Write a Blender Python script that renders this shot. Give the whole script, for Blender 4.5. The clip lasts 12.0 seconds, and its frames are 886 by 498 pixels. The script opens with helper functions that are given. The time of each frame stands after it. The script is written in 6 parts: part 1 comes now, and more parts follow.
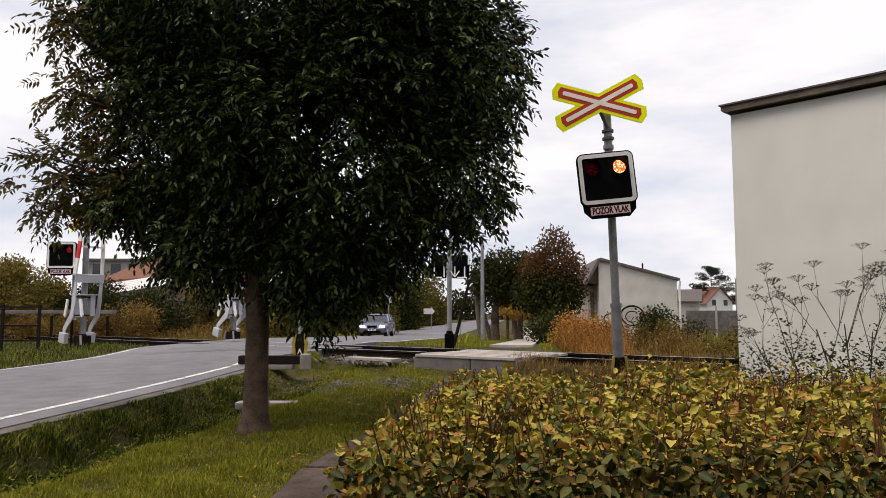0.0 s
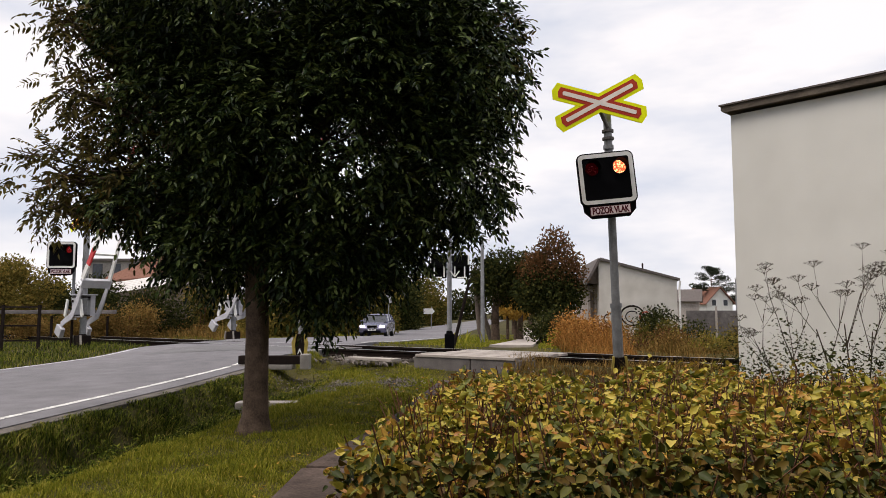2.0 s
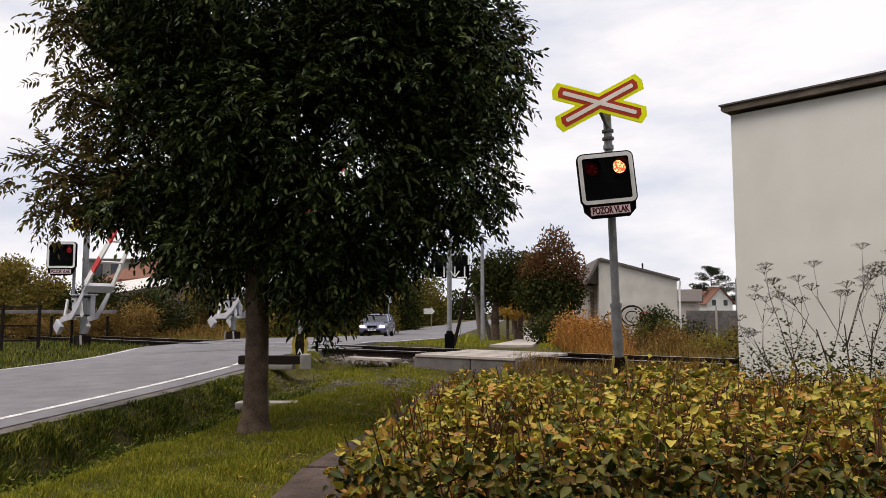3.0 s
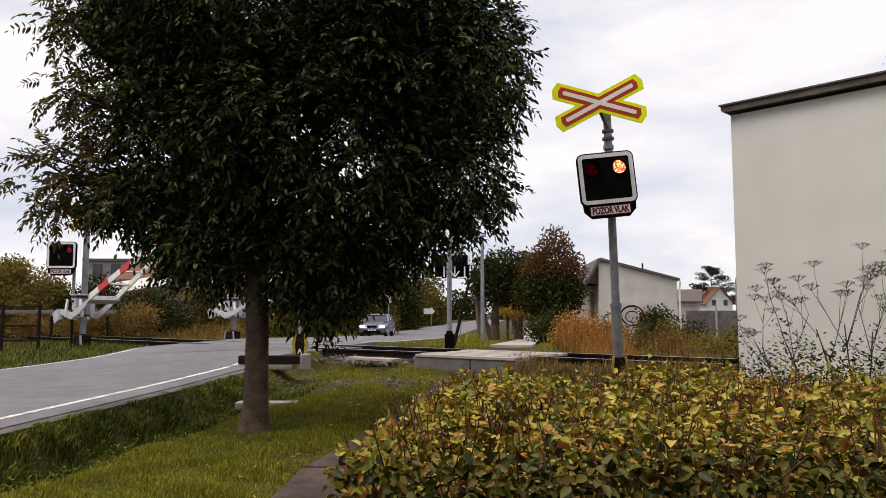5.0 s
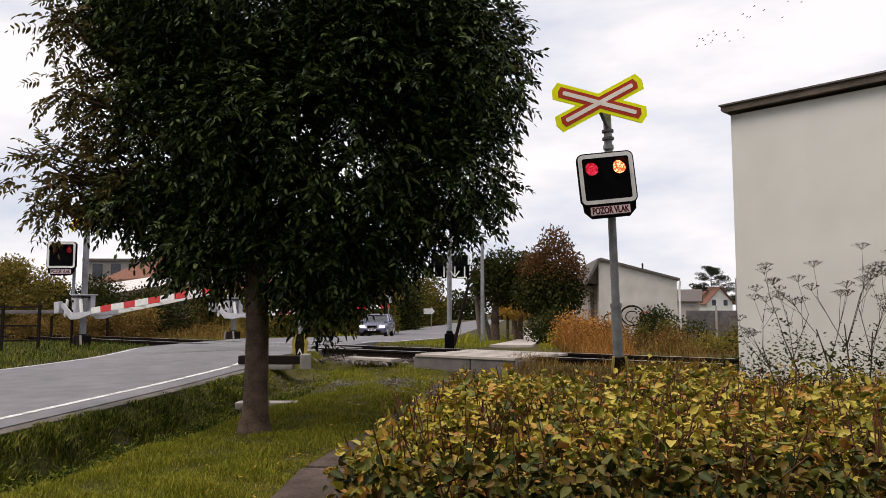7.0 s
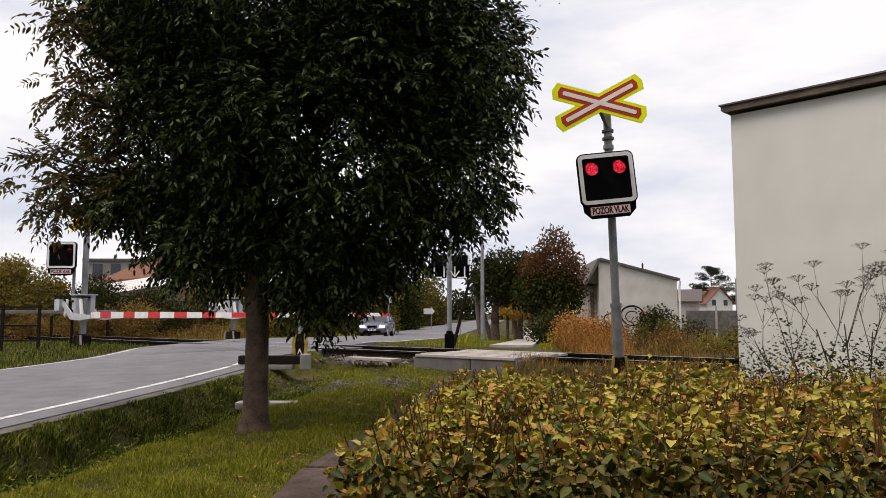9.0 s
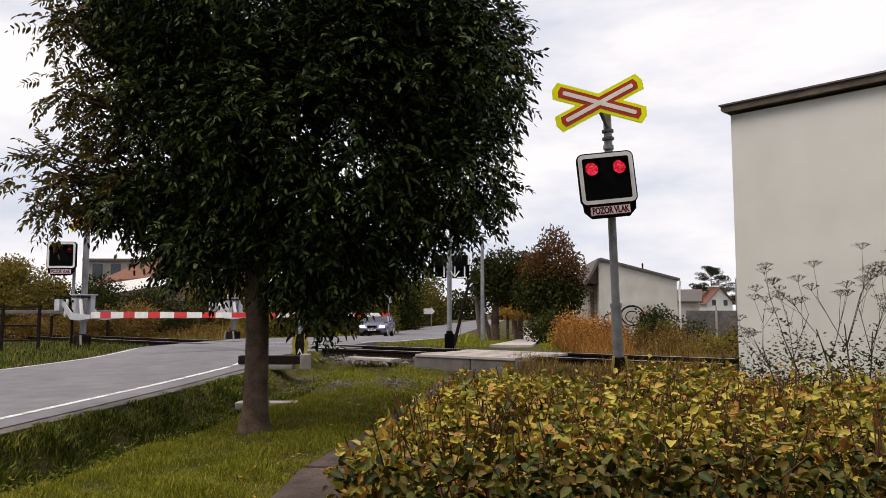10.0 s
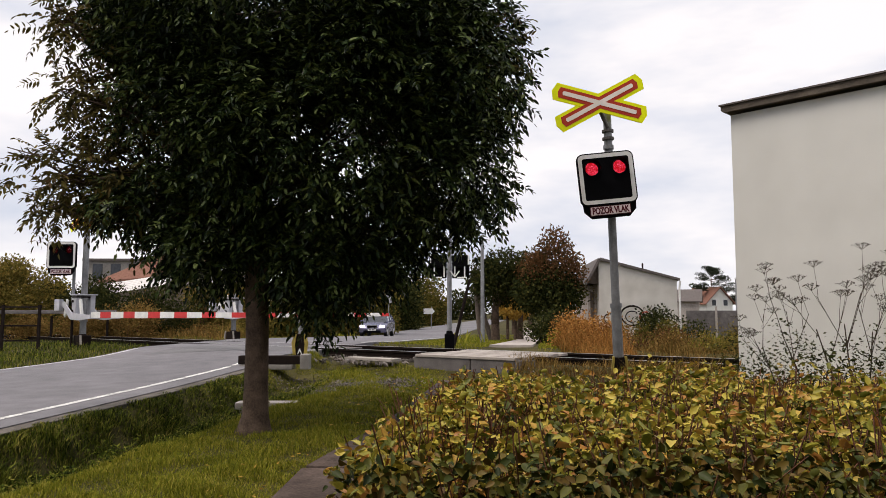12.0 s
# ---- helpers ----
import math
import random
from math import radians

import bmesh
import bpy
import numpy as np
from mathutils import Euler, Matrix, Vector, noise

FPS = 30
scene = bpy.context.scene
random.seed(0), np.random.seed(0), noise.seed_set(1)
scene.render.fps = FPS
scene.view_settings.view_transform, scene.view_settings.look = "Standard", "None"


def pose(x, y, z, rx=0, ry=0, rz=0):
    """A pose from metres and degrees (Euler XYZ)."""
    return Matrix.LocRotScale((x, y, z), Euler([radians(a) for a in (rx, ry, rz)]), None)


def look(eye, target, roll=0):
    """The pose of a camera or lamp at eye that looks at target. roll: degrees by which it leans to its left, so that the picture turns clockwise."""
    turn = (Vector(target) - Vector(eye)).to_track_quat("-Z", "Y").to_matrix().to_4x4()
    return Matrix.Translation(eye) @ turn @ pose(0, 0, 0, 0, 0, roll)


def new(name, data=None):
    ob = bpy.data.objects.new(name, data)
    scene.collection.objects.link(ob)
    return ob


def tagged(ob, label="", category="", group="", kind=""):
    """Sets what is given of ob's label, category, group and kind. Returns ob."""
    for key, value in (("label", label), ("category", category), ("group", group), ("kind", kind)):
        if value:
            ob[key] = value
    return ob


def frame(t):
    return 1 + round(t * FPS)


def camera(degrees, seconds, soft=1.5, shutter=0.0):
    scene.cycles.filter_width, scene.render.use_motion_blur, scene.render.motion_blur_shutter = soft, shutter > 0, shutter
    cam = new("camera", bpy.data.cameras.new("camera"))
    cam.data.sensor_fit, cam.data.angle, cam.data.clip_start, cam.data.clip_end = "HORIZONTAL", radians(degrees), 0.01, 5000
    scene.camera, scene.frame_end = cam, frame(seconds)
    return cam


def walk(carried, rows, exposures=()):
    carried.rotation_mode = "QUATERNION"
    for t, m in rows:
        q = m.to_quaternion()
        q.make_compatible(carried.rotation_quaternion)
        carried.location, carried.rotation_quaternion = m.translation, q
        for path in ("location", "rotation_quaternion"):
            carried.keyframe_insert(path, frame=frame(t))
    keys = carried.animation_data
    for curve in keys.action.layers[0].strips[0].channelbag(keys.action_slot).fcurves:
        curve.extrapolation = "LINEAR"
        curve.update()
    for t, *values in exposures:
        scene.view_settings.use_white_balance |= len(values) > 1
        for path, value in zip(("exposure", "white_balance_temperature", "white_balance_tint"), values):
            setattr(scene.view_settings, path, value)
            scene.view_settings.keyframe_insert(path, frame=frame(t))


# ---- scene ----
cam = camera(62, 12.0, soft=0.6)
EYE = (0.0, 0.0, 0.85)
CAM_POSE = pose(EYE[0], EYE[1], EYE[2], 90 + 4.99, 0, 0)
walk(cam, [(0.0, CAM_POSE), (12.0, CAM_POSE)], exposures=[(0.0, 0.32, 6900, 14), (12.0, 0.32, 6900, 14)])

# ---- world and sun: a bright overcast autumn sky ----
world = bpy.data.worlds.new("overcast_sky")
scene.world = world
world.use_nodes = True
wn, wl = world.node_tree.nodes, world.node_tree.links
wn.clear()
w_out = wn.new("ShaderNodeOutputWorld")
w_bg = wn.new("ShaderNodeBackground")
w_sky = wn.new("ShaderNodeTexSky")
w_sky.sky_type = "NISHITA"
w_sky.sun_disc = False
w_sky.sun_elevation = radians(65)
w_sky.sun_rotation = radians(240)
w_gain = wn.new("ShaderNodeMix")
w_gain.data_type = "RGBA"
w_gain.blend_type = "MULTIPLY"
w_gain.inputs[0].default_value = 1.0
w_gain.inputs[7].default_value = (0.075, 0.075, 0.075, 1)
w_tc = wn.new("ShaderNodeTexCoord")
w_map = wn.new("ShaderNodeMapping")
w_map.inputs["Scale"].default_value = (1.0, 1.0, 3.2)
w_noise = wn.new("ShaderNodeTexNoise")
w_noise.inputs["Scale"].default_value = 2.6
w_noise.inputs["Detail"].default_value = 5.0
w_noise.inputs["Roughness"].default_value = 0.55
w_ramp = wn.new("ShaderNodeValToRGB")
w_ramp.color_ramp.elements[0].position = 0.36
w_ramp.color_ramp.elements[0].color = (0.60, 0.67, 0.80, 1)
w_ramp.color_ramp.elements[1].position = 0.60
w_ramp.color_ramp.elements[1].color = (0.93, 0.94, 0.98, 1)
w_mix = wn.new("ShaderNodeMix")
w_mix.data_type = "RGBA"
w_mix.inputs[0].default_value = 0.93
wl.new(w_tc.outputs["Generated"], w_map.inputs["Vector"])
wl.new(w_map.outputs[0], w_noise.inputs["Vector"])
wl.new(w_noise.outputs["Fac"], w_ramp.inputs[0])
wl.new(w_sky.outputs[0], w_gain.inputs[6])
wl.new(w_gain.outputs[2], w_mix.inputs[6])
wl.new(w_ramp.outputs[0], w_mix.inputs[7])
wl.new(w_mix.outputs[2], w_bg.inputs["Color"])
w_bg.inputs["Strength"].default_value = 0.90
wl.new(w_bg.outputs[0], w_out.inputs[0])

sun = new("sun", bpy.data.lights.new("sun", "SUN"))
sun.data.energy = 2.4
sun.data.angle = radians(32)
sun.data.color = (1.0, 0.95, 0.88)
sun.matrix_world = look((0, 0, 30), (12, 7, 0))


# ---- materials ----
def material(name, dark, light, scale=6.0, rough=0.8, metal=0.0, bump=0.2, fine=60.0, island=0.0, spec=0.5, big=0.0, translucent=0.0):
    """Two colours mixed by coarse and fine noise, with bump. island: how much each separate piece differs. big: slow stains."""
    m = bpy.data.materials.new(name)
    m.use_nodes = True
    nt = m.node_tree
    nd, lk = nt.nodes, nt.links
    b = nd["Principled BSDF"]
    b.inputs["Roughness"].default_value = rough
    b.inputs["Metallic"].default_value = metal
    b.inputs["Specular IOR Level"].default_value = spec
    tc = nd.new("ShaderNodeTexCoord")
    n1 = nd.new("ShaderNodeTexNoise")
    n1.inputs["Scale"].default_value = scale
    n1.inputs["Detail"].default_value = 6
    n2 = nd.new("ShaderNodeTexNoise")
    n2.inputs["Scale"].default_value = fine
    n2.inputs["Detail"].default_value = 3
    lk.new(tc.outputs["Object"], n1.inputs["Vector"])
    lk.new(tc.outputs["Object"], n2.inputs["Vector"])
    add = nd.new("ShaderNodeMath")
    add.operation = "MULTIPLY_ADD"
    add.inputs[1].default_value = 0.45
    lk.new(n2.outputs["Fac"], add.inputs[0])
    half = nd.new("ShaderNodeMath")
    half.operation = "MULTIPLY"
    half.inputs[1].default_value = 0.75
    lk.new(n1.outputs["Fac"], half.inputs[0])
    lk.new(half.outputs[0], add.inputs[2])
    fac = add.outputs[0]
    if island:
        geo = nd.new("ShaderNodeNewGeometry")
        mi = nd.new("ShaderNodeMix")
        mi.inputs[0].default_value = island
        lk.new(fac, mi.inputs[2])
        lk.new(geo.outputs["Random Per Island"], mi.inputs[3])
        fac = mi.outputs[0]
    ramp = nd.new("ShaderNodeValToRGB")
    lo, hi = (0.02, 0.98) if island > 0.5 else (0.35, 0.85)
    ramp.color_ramp.elements[0].position = lo
    ramp.color_ramp.elements[1].position = hi
    cols = [dark, light] if not isinstance(dark[0], tuple) else list(dark)
    ramp.color_ramp.elements[0].color = (*cols[0], 1)
    ramp.color_ramp.elements[1].color = (*cols[-1], 1)
    for i, c in enumerate(cols[1:-1], 1):
        e = ramp.color_ramp.elements.new(lo + (hi - lo) * i / (len(cols) - 1))
        e.color = (*c, 1)
    lk.new(fac, ramp.inputs[0])
    col = ramp.outputs[0]
    if big:
        n3 = nd.new("ShaderNodeTexNoise")
        n3.inputs["Scale"].default_value = scale * 0.12
        n3.inputs["Detail"].default_value = 8
        lk.new(tc.outputs["Object"], n3.inputs["Vector"])
        r3 = nd.new("ShaderNodeValToRGB")
        r3.color_ramp.elements[0].position, r3.color_ramp.elements[1].position = 0.35, 0.65
        r3.color_ramp.elements[0].color = (1 - big, 1 - big, 1 - big, 1)
        r3.color_ramp.elements[1].color = (1, 1, 1, 1)
        lk.new(n3.outputs["Fac"], r3.inputs[0])
        mx = nd.new("ShaderNodeMix")
        mx.data_type, mx.blend_type = "RGBA", "MULTIPLY"
        mx.inputs[0].default_value = 1.0
        lk.new(col, mx.inputs[6])
        lk.new(r3.outputs[0], mx.inputs[7])
        col = mx.outputs[2]
    lk.new(col, b.inputs["Base Color"])
    if bump:
        bp = nd.new("ShaderNodeBump")
        bp.inputs["Strength"].default_value = bump
        bp.inputs["Distance"].default_value = 0.02
        lk.new(add.outputs[0], bp.inputs["Height"])
        lk.new(bp.outputs[0], b.inputs["Normal"])
    if translucent:
        tr = nd.new("ShaderNodeBsdfTranslucent")
        lk.new(col, tr.inputs["Color"])
        ms = nd.new("ShaderNodeMixShader")
        ms.inputs[0].default_value = translucent
        lk.new(b.outputs[0], ms.inputs[1])
        lk.new(tr.outputs[0], ms.inputs[2])
        lk.new(ms.outputs[0], nd["Material Output"].inputs["Surface"])
    return m


def glow(name, hot, cool, strength, scale):
    """A lit lamp seen through a moulded lens: hot spots between cooler cells."""
    m = bpy.data.materials.new(name)
    m.use_nodes = True
    nd, lk = m.node_tree.nodes, m.node_tree.links
    nd.remove(nd["Principled BSDF"])
    tc = nd.new("ShaderNodeTexCoord")
    vo = nd.new("ShaderNodeTexVoronoi")
    vo.inputs["Scale"].default_value = scale
    ramp = nd.new("ShaderNodeValToRGB")
    ramp.color_ramp.elements[0].color, ramp.color_ramp.elements[1].color = (*hot, 1), (*cool, 1)
    ramp.color_ramp.elements[0].position, ramp.color_ramp.elements[1].position = 0.12, 0.62
    em = nd.new("ShaderNodeEmission")
    em.inputs["Strength"].default_value = strength
    lk.new(tc.outputs["Object"], vo.inputs["Vector"])
    lk.new(vo.outputs["Distance"], ramp.inputs[0])
    lk.new(ramp.outputs[0], em.inputs["Color"])
    lk.new(em.outputs[0], nd["Material Output"].inputs["Surface"])
    return m


def clear(name, tint, gloss=0.06):
    """Clear or tinted pane: transparent with a faint gloss."""
    m = bpy.data.materials.new(name)
    m.use_nodes = True
    nd, lk = m.node_tree.nodes, m.node_tree.links
    nd.remove(nd["Principled BSDF"])
    tr = nd.new("ShaderNodeBsdfTransparent")
    tr.inputs["Color"].default_value = (*tint, 1)
    gl = nd.new("ShaderNodeBsdfGlossy")
    gl.inputs["Roughness"].default_value = 0.15
    ms = nd.new("ShaderNodeMixShader")
    ms.inputs[0].default_value = gloss
    lk.new(tr.outputs[0], ms.inputs[1])
    lk.new(gl.outputs[0], ms.inputs[2])
    lk.new(ms.outputs[0], nd["Material Output"].inputs["Surface"])
    return m


SOIL = material("soil_and_short_grass", (0.030, 0.028, 0.010), (0.105, 0.090, 0.034), 2.2, 0.95, bump=0.6, fine=45, big=0.4, spec=0.1)
GRASS = material("grass_blades", ((0.025, 0.035, 0.004), (0.095, 0.112, 0.009), (0.235, 0.232, 0.020), (0.45, 0.35, 0.09)), None, 1.1, 0.75, bump=0, island=0.55, spec=0.08, translucent=0.22)
LUSHGRASS = material("lush_ditch_grass", ((0.009, 0.015, 0.003), (0.046, 0.068, 0.008), (0.150, 0.172, 0.020), (0.36, 0.29, 0.08)), None, 2.0, 0.75, bump=0, island=0.42, spec=0.06, translucent=0.12)
DRYGRASS = material("dry_brown_grass", ((0.053, 0.032, 0.011), (0.152, 0.085, 0.025), (0.290, 0.177, 0.056), (0.112, 0.083, 0.020), (0.356, 0.232, 0.084)), None, 1.0, 0.85, bump=0, island=0.75, spec=0.05, translucent=0.15)
RUSTGRASS = material("rust_red_weeds", ((0.092, 0.037, 0.011), (0.264, 0.116, 0.029), (0.475, 0.232, 0.067), (0.185, 0.116, 0.034)), None, 1.0, 0.85, bump=0, island=0.7, spec=0.05, translucent=0.15)
ASPHALT = material("worn_grey_asphalt", (0.115, 0.110, 0.120), (0.205, 0.197, 0.212), 3.0, 0.85, bump=0.35, fine=220, big=0.28)
DARKASPHALT = material("dark_patched_asphalt", (0.10, 0.10, 0.105), (0.16, 0.155, 0.16), 3.0, 0.85, bump=0.35, fine=220, big=0.2)
LINE = material("worn_white_road_paint", (0.15, 0.148, 0.15), (0.92, 0.91, 0.88), 9.0, 0.7, bump=0.15, fine=40)
DUST = material("dusty_gravel_shoulder", (0.10, 0.088, 0.078), (0.23, 0.205, 0.185), 6.0, 0.95, bump=0.7, fine=60, big=0.4, spec=0.1)
CONCRETE = material("weathered_concrete", (0.19, 0.175, 0.165), (0.36, 0.335, 0.31), 4.0, 0.9, bump=0.4, fine=90, big=0.35)
FOOTWAY = material("brown_littered_footway", (0.040, 0.030, 0.025), (0.150, 0.112, 0.096), 5.0, 0.95, bump=0.8, fine=38, big=0.55, spec=0.12)
PALECONCRETE = material("pale_concrete_slab", (0.30, 0.265, 0.24), (0.50, 0.445, 0.405), 4.0, 0.9, bump=0.4, fine=90, big=0.25)
BLOCK = material("dark_grey_concrete_block", (0.085, 0.076, 0.076), (0.215, 0.192, 0.186), 4.0, 0.9, bump=0.4, fine=90, big=0.4)
BALLAST = material("ballast_stones", ((0.06, 0.05, 0.044), (0.15, 0.128, 0.115), (0.29, 0.255, 0.23)), None, 3.0, 0.95, bump=0.2, island=0.8)
RAIL_STEEL = material("rusty_rail_steel", (0.006, 0.004, 0.0035), (0.020, 0.013, 0.010), 8, 0.85, 0.0, bump=0.3, spec=0.08)
RAIL_TOP = material("polished_rail_head", (0.40, 0.39, 0.38), (0.62, 0.60, 0.58), 8, 0.3, 0.9, bump=0.05)
SLEEPER = material("dark_timber_sleeper", (0.03, 0.025, 0.02), (0.09, 0.075, 0.06), 6, 0.9, bump=0.5)
GALV = material("galvanised_steel", (0.17, 0.175, 0.185), (0.36, 0.365, 0.375), 7, 0.55, 0.35, bump=0.06, fine=40, big=0.3)
GREYPAINT = material("light_grey_enamel", (0.40, 0.40, 0.44), (0.56, 0.56, 0.60), 5, 0.5, bump=0.06, big=0.2)
BLACK = material("matt_black_enamel", (0.002, 0.002, 0.0025), (0.005, 0.005, 0.006), 8, 0.7, bump=0.05, spec=0.03)
WHITE = material("white_enamel", (0.60, 0.60, 0.58), (0.80, 0.79, 0.77), 7, 0.45, bump=0.03, fine=30)
RED = material("red_reflective_sheet", (0.45, 0.018, 0.02), (0.62, 0.03, 0.03), 7, 0.4, bump=0.03)
SIGNRED = material("brick_red_sign_band", (0.40, 0.035, 0.015), (0.50, 0.055, 0.025), 7, 0.5, bump=0.03, spec=0.2)
SIGNYELLOW = material("fluorescent_yellow_sign_face", (0.80, 0.86, 0.003), (0.90, 0.95, 0.008), 7, 0.5, bump=0.03, spec=0.2)
SIGNWHITE = material("cream_sign_stripe", (0.78, 0.70, 0.62), (0.88, 0.80, 0.72), 7, 0.45, bump=0.03)
PLATEPINK = material("faded_pinkish_plate", (0.62, 0.52, 0.53), (0.75, 0.64, 0.64), 7, 0.5, bump=0.03)
PLATEINK = material("dark_red_lettering", (0.07, 0.012, 0.018), (0.10, 0.018, 0.022), 7, 0.5, bump=0, spec=0.1)
YELLOWPOST = material("dull_yellow_marker_paint", (0.22, 0.16, 0.03), (0.50, 0.38, 0.07), 8, 0.6, bump=0.1)
DARKMETAL = material("dark_rusted_iron", (0.006, 0.004, 0.0035), (0.022, 0.014, 0.011), 8, 0.8, 0.0, bump=0.2, spec=0.12)
PLASTER = material("off_white_render", (0.64, 0.635, 0.60), (0.75, 0.745, 0.71), 1.6, 0.92, bump=0.25, fine=120, big=0.10, spec=0.2)
CORNICE = material("stained_brown_cornice", (0.05, 0.038, 0.03), (0.15, 0.118, 0.09), 5, 0.9, bump=0.5, fine=40, big=0.4)
OLDPLASTER = material("patched_pale_plaster", (0.52, 0.49, 0.44), (0.76, 0.73, 0.68), 1.1, 0.92, bump=0.3, fine=60, big=0.28, spec=0.2)
ROOFDARK = material("dark_roofing_sheet", (0.06, 0.05, 0.05), (0.13, 0.11, 0.10), 5, 0.8, bump=0.3)
ROOFRED = material("faded_clay_tiles", (0.13, 0.062, 0.045), (0.24, 0.125, 0.092), 6, 0.9, bump=0.4, fine=14, spec=0.1)
ROOFPALE = material("pale_corrugated_sheet", (0.50, 0.47, 0.46), (0.72, 0.69, 0.67), 5, 0.7, bump=0.2)
WINDOWDARK = material("dark_window_glass", (0.02, 0.022, 0.028), (0.05, 0.055, 0.065), 4, 0.12, bump=0)
BARK = material("ash_bark", (0.035, 0.024, 0.018), (0.165, 0.118, 0.088), 7, 0.95, bump=0.9, fine=55, spec=0.05)
WOODPOLE = material("weathered_timber_pole", (0.06, 0.045, 0.035), (0.16, 0.125, 0.10), 6, 0.9, bump=0.5)
TWIG = material("red_brown_twigs", (0.035, 0.013, 0.009), (0.20, 0.085, 0.050), 12, 0.75, bump=0.2, spec=0.2)
DRYSTEM = material("dry_dark_stems", (0.020, 0.016, 0.011), (0.085, 0.066, 0.046), 12, 0.9, bump=0.2, spec=0.1)
# near-black and bright stops put the crown's shade and highlights into the leaf colours
ASHLEAF = material("dark_green_ash_leaves_shade_in_colour", ((0.0018, 0.0036, 0.0012), (0.004, 0.009, 0.0025), (0.013, 0.027, 0.007), (0.074, 0.104, 0.027), (0.24, 0.28, 0.10)), None, 0.9, 0.42, bump=0, island=0.64, spec=0.12, translucent=0.04)
ASHLEAF_TURNING = material("bronze_green_ash_leaves", ((0.012, 0.010, 0.005), (0.038, 0.032, 0.010), (0.075, 0.062, 0.016), (0.14, 0.115, 0.03), (0.075, 0.032, 0.022)), None, 0.8, 0.7, bump=0, island=0.7, spec=0.08, translucent=0.12)
HEDGELEAF = material("hedge_leaves_turning_yellow", ((0.014, 0.021, 0.004), (0.045, 0.058, 0.008), (0.140, 0.145, 0.016), (0.33, 0.28, 0.036), (0.48, 0.37, 0.06), (0.36, 0.16, 0.035), (0.075, 0.024, 0.011)), None, 3.0, 0.45, bump=0, island=0.66, spec=0.25, translucent=0.14)
# greener than HEDGELEAF, and darkened so the colour itself carries the hedge's shade
HEDGEGREEN_SHADED = material("greener_hedge_leaves_shade_in_colour", ((0.0025, 0.005, 0.0012), (0.010, 0.018, 0.003), (0.032, 0.042, 0.006), (0.085, 0.082, 0.012), (0.115, 0.068, 0.014), (0.022, 0.008, 0.004)), None, 3.0, 0.5, bump=0, island=0.65, spec=0.15, translucent=0.03)
BUSHLEAF = material("olive_bush_leaves", ((0.029, 0.033, 0.008), (0.069, 0.068, 0.013), (0.132, 0.110, 0.025), (0.238, 0.146, 0.039)), None, 0.6, 0.8, bump=0, island=0.65, spec=0.05, translucent=0.2)
YELLOWBUSH = material("yellowing_tree_leaves", ((0.042, 0.042, 0.010), (0.115, 0.098, 0.022), (0.215, 0.165, 0.038), (0.30, 0.195, 0.055)), None, 0.6, 0.8, bump=0, island=0.65, spec=0.05, translucent=0.25)
DARKLEAF = material("dark_green_street_tree_leaves", ((0.007, 0.010, 0.004), (0.018, 0.024, 0.007), (0.040, 0.046, 0.012), (0.090, 0.078, 0.02)), None, 0.6, 0.8, bump=0, island=0.65, spec=0.05, translucent=0.12)
REDLEAF = material("russet_maple_leaves", ((0.035, 0.032, 0.010), (0.080, 0.050, 0.018), (0.135, 0.062, 0.026), (0.22, 0.115, 0.05)), None, 0.6, 0.8, bump=0, island=0.6, spec=0.05, translucent=0.2)
GOLDLEAF = material("golden_maple_leaves", ((0.26, 0.13, 0.025), (0.40, 0.23, 0.04), (0.46, 0.30, 0.07), (0.20, 0.13, 0.03)), None, 0.6, 0.75, bump=0, island=0.65, spec=0.08, translucent=0.3)
PINELEAF = material("dark_pine_needles", ((0.015, 0.022, 0.012), (0.03, 0.04, 0.02)), None, 0.6, 0.8, bump=0, island=0.6, spec=0.2)
CARPAINT = material("silver_lilac_car_paint", (0.15, 0.15, 0.23), (0.20, 0.20, 0.29), 3, 0.22, 0.6, bump=0)
TYRE = material("black_tyre_rubber", (0.012, 0.012, 0.012), (0.025, 0.025, 0.025), 20, 0.85, bump=0.2)
CHROME = material("bright_chrome", (0.55, 0.55, 0.57), (0.7, 0.7, 0.72), 10, 0.2, 0.9, bump=0)
BIRDGREY = material("grey_bird_plumage", (0.16, 0.16, 0.17), (0.28, 0.28, 0.29), 9, 0.9, bump=0)
LAMP_RED = glow("lit_red_signal_lamp", (1.0, 0.56, 0.25), (0.55, 0.04, 0.015), 3.2, 36.0)
LAMP_SIDE = glow("red_signal_lamp_seen_aslant", (0.75, 0.04, 0.05), (0.30, 0.01, 0.012), 0.28, 46.0)
HEADLIGHT = glow("lit_car_headlight", (1.0, 0.93, 0.95), (0.9, 0.8, 0.88), 2.0, 3.0)
LENS_CLEAR = clear("clear_moulded_lens", (0.98, 0.86, 0.84), 0.03)
# panes added inside the signal heads to imitate a lamp's dimmer stages
RED_FILTER = clear("added_red_lamp_dimmer", (0.48, 0.20, 0.45), 0.0)
DARK_FILTER = clear("added_deep_red_lamp_dimmer", (0.16, 0.05, 0.08), 0.0)


# ---- mesh helpers ----
def part(name, bm, mat, parent=None, label="", smooth=False):
    """Link a bmesh as one mesh object under parent, or as a thing."""
    me = bpy.data.meshes.new(name)
    bmesh.ops.recalc_face_normals(bm, faces=bm.faces)
    bm.to_mesh(me)
    bm.free()
    return link(name, me, mat, parent, label, smooth)


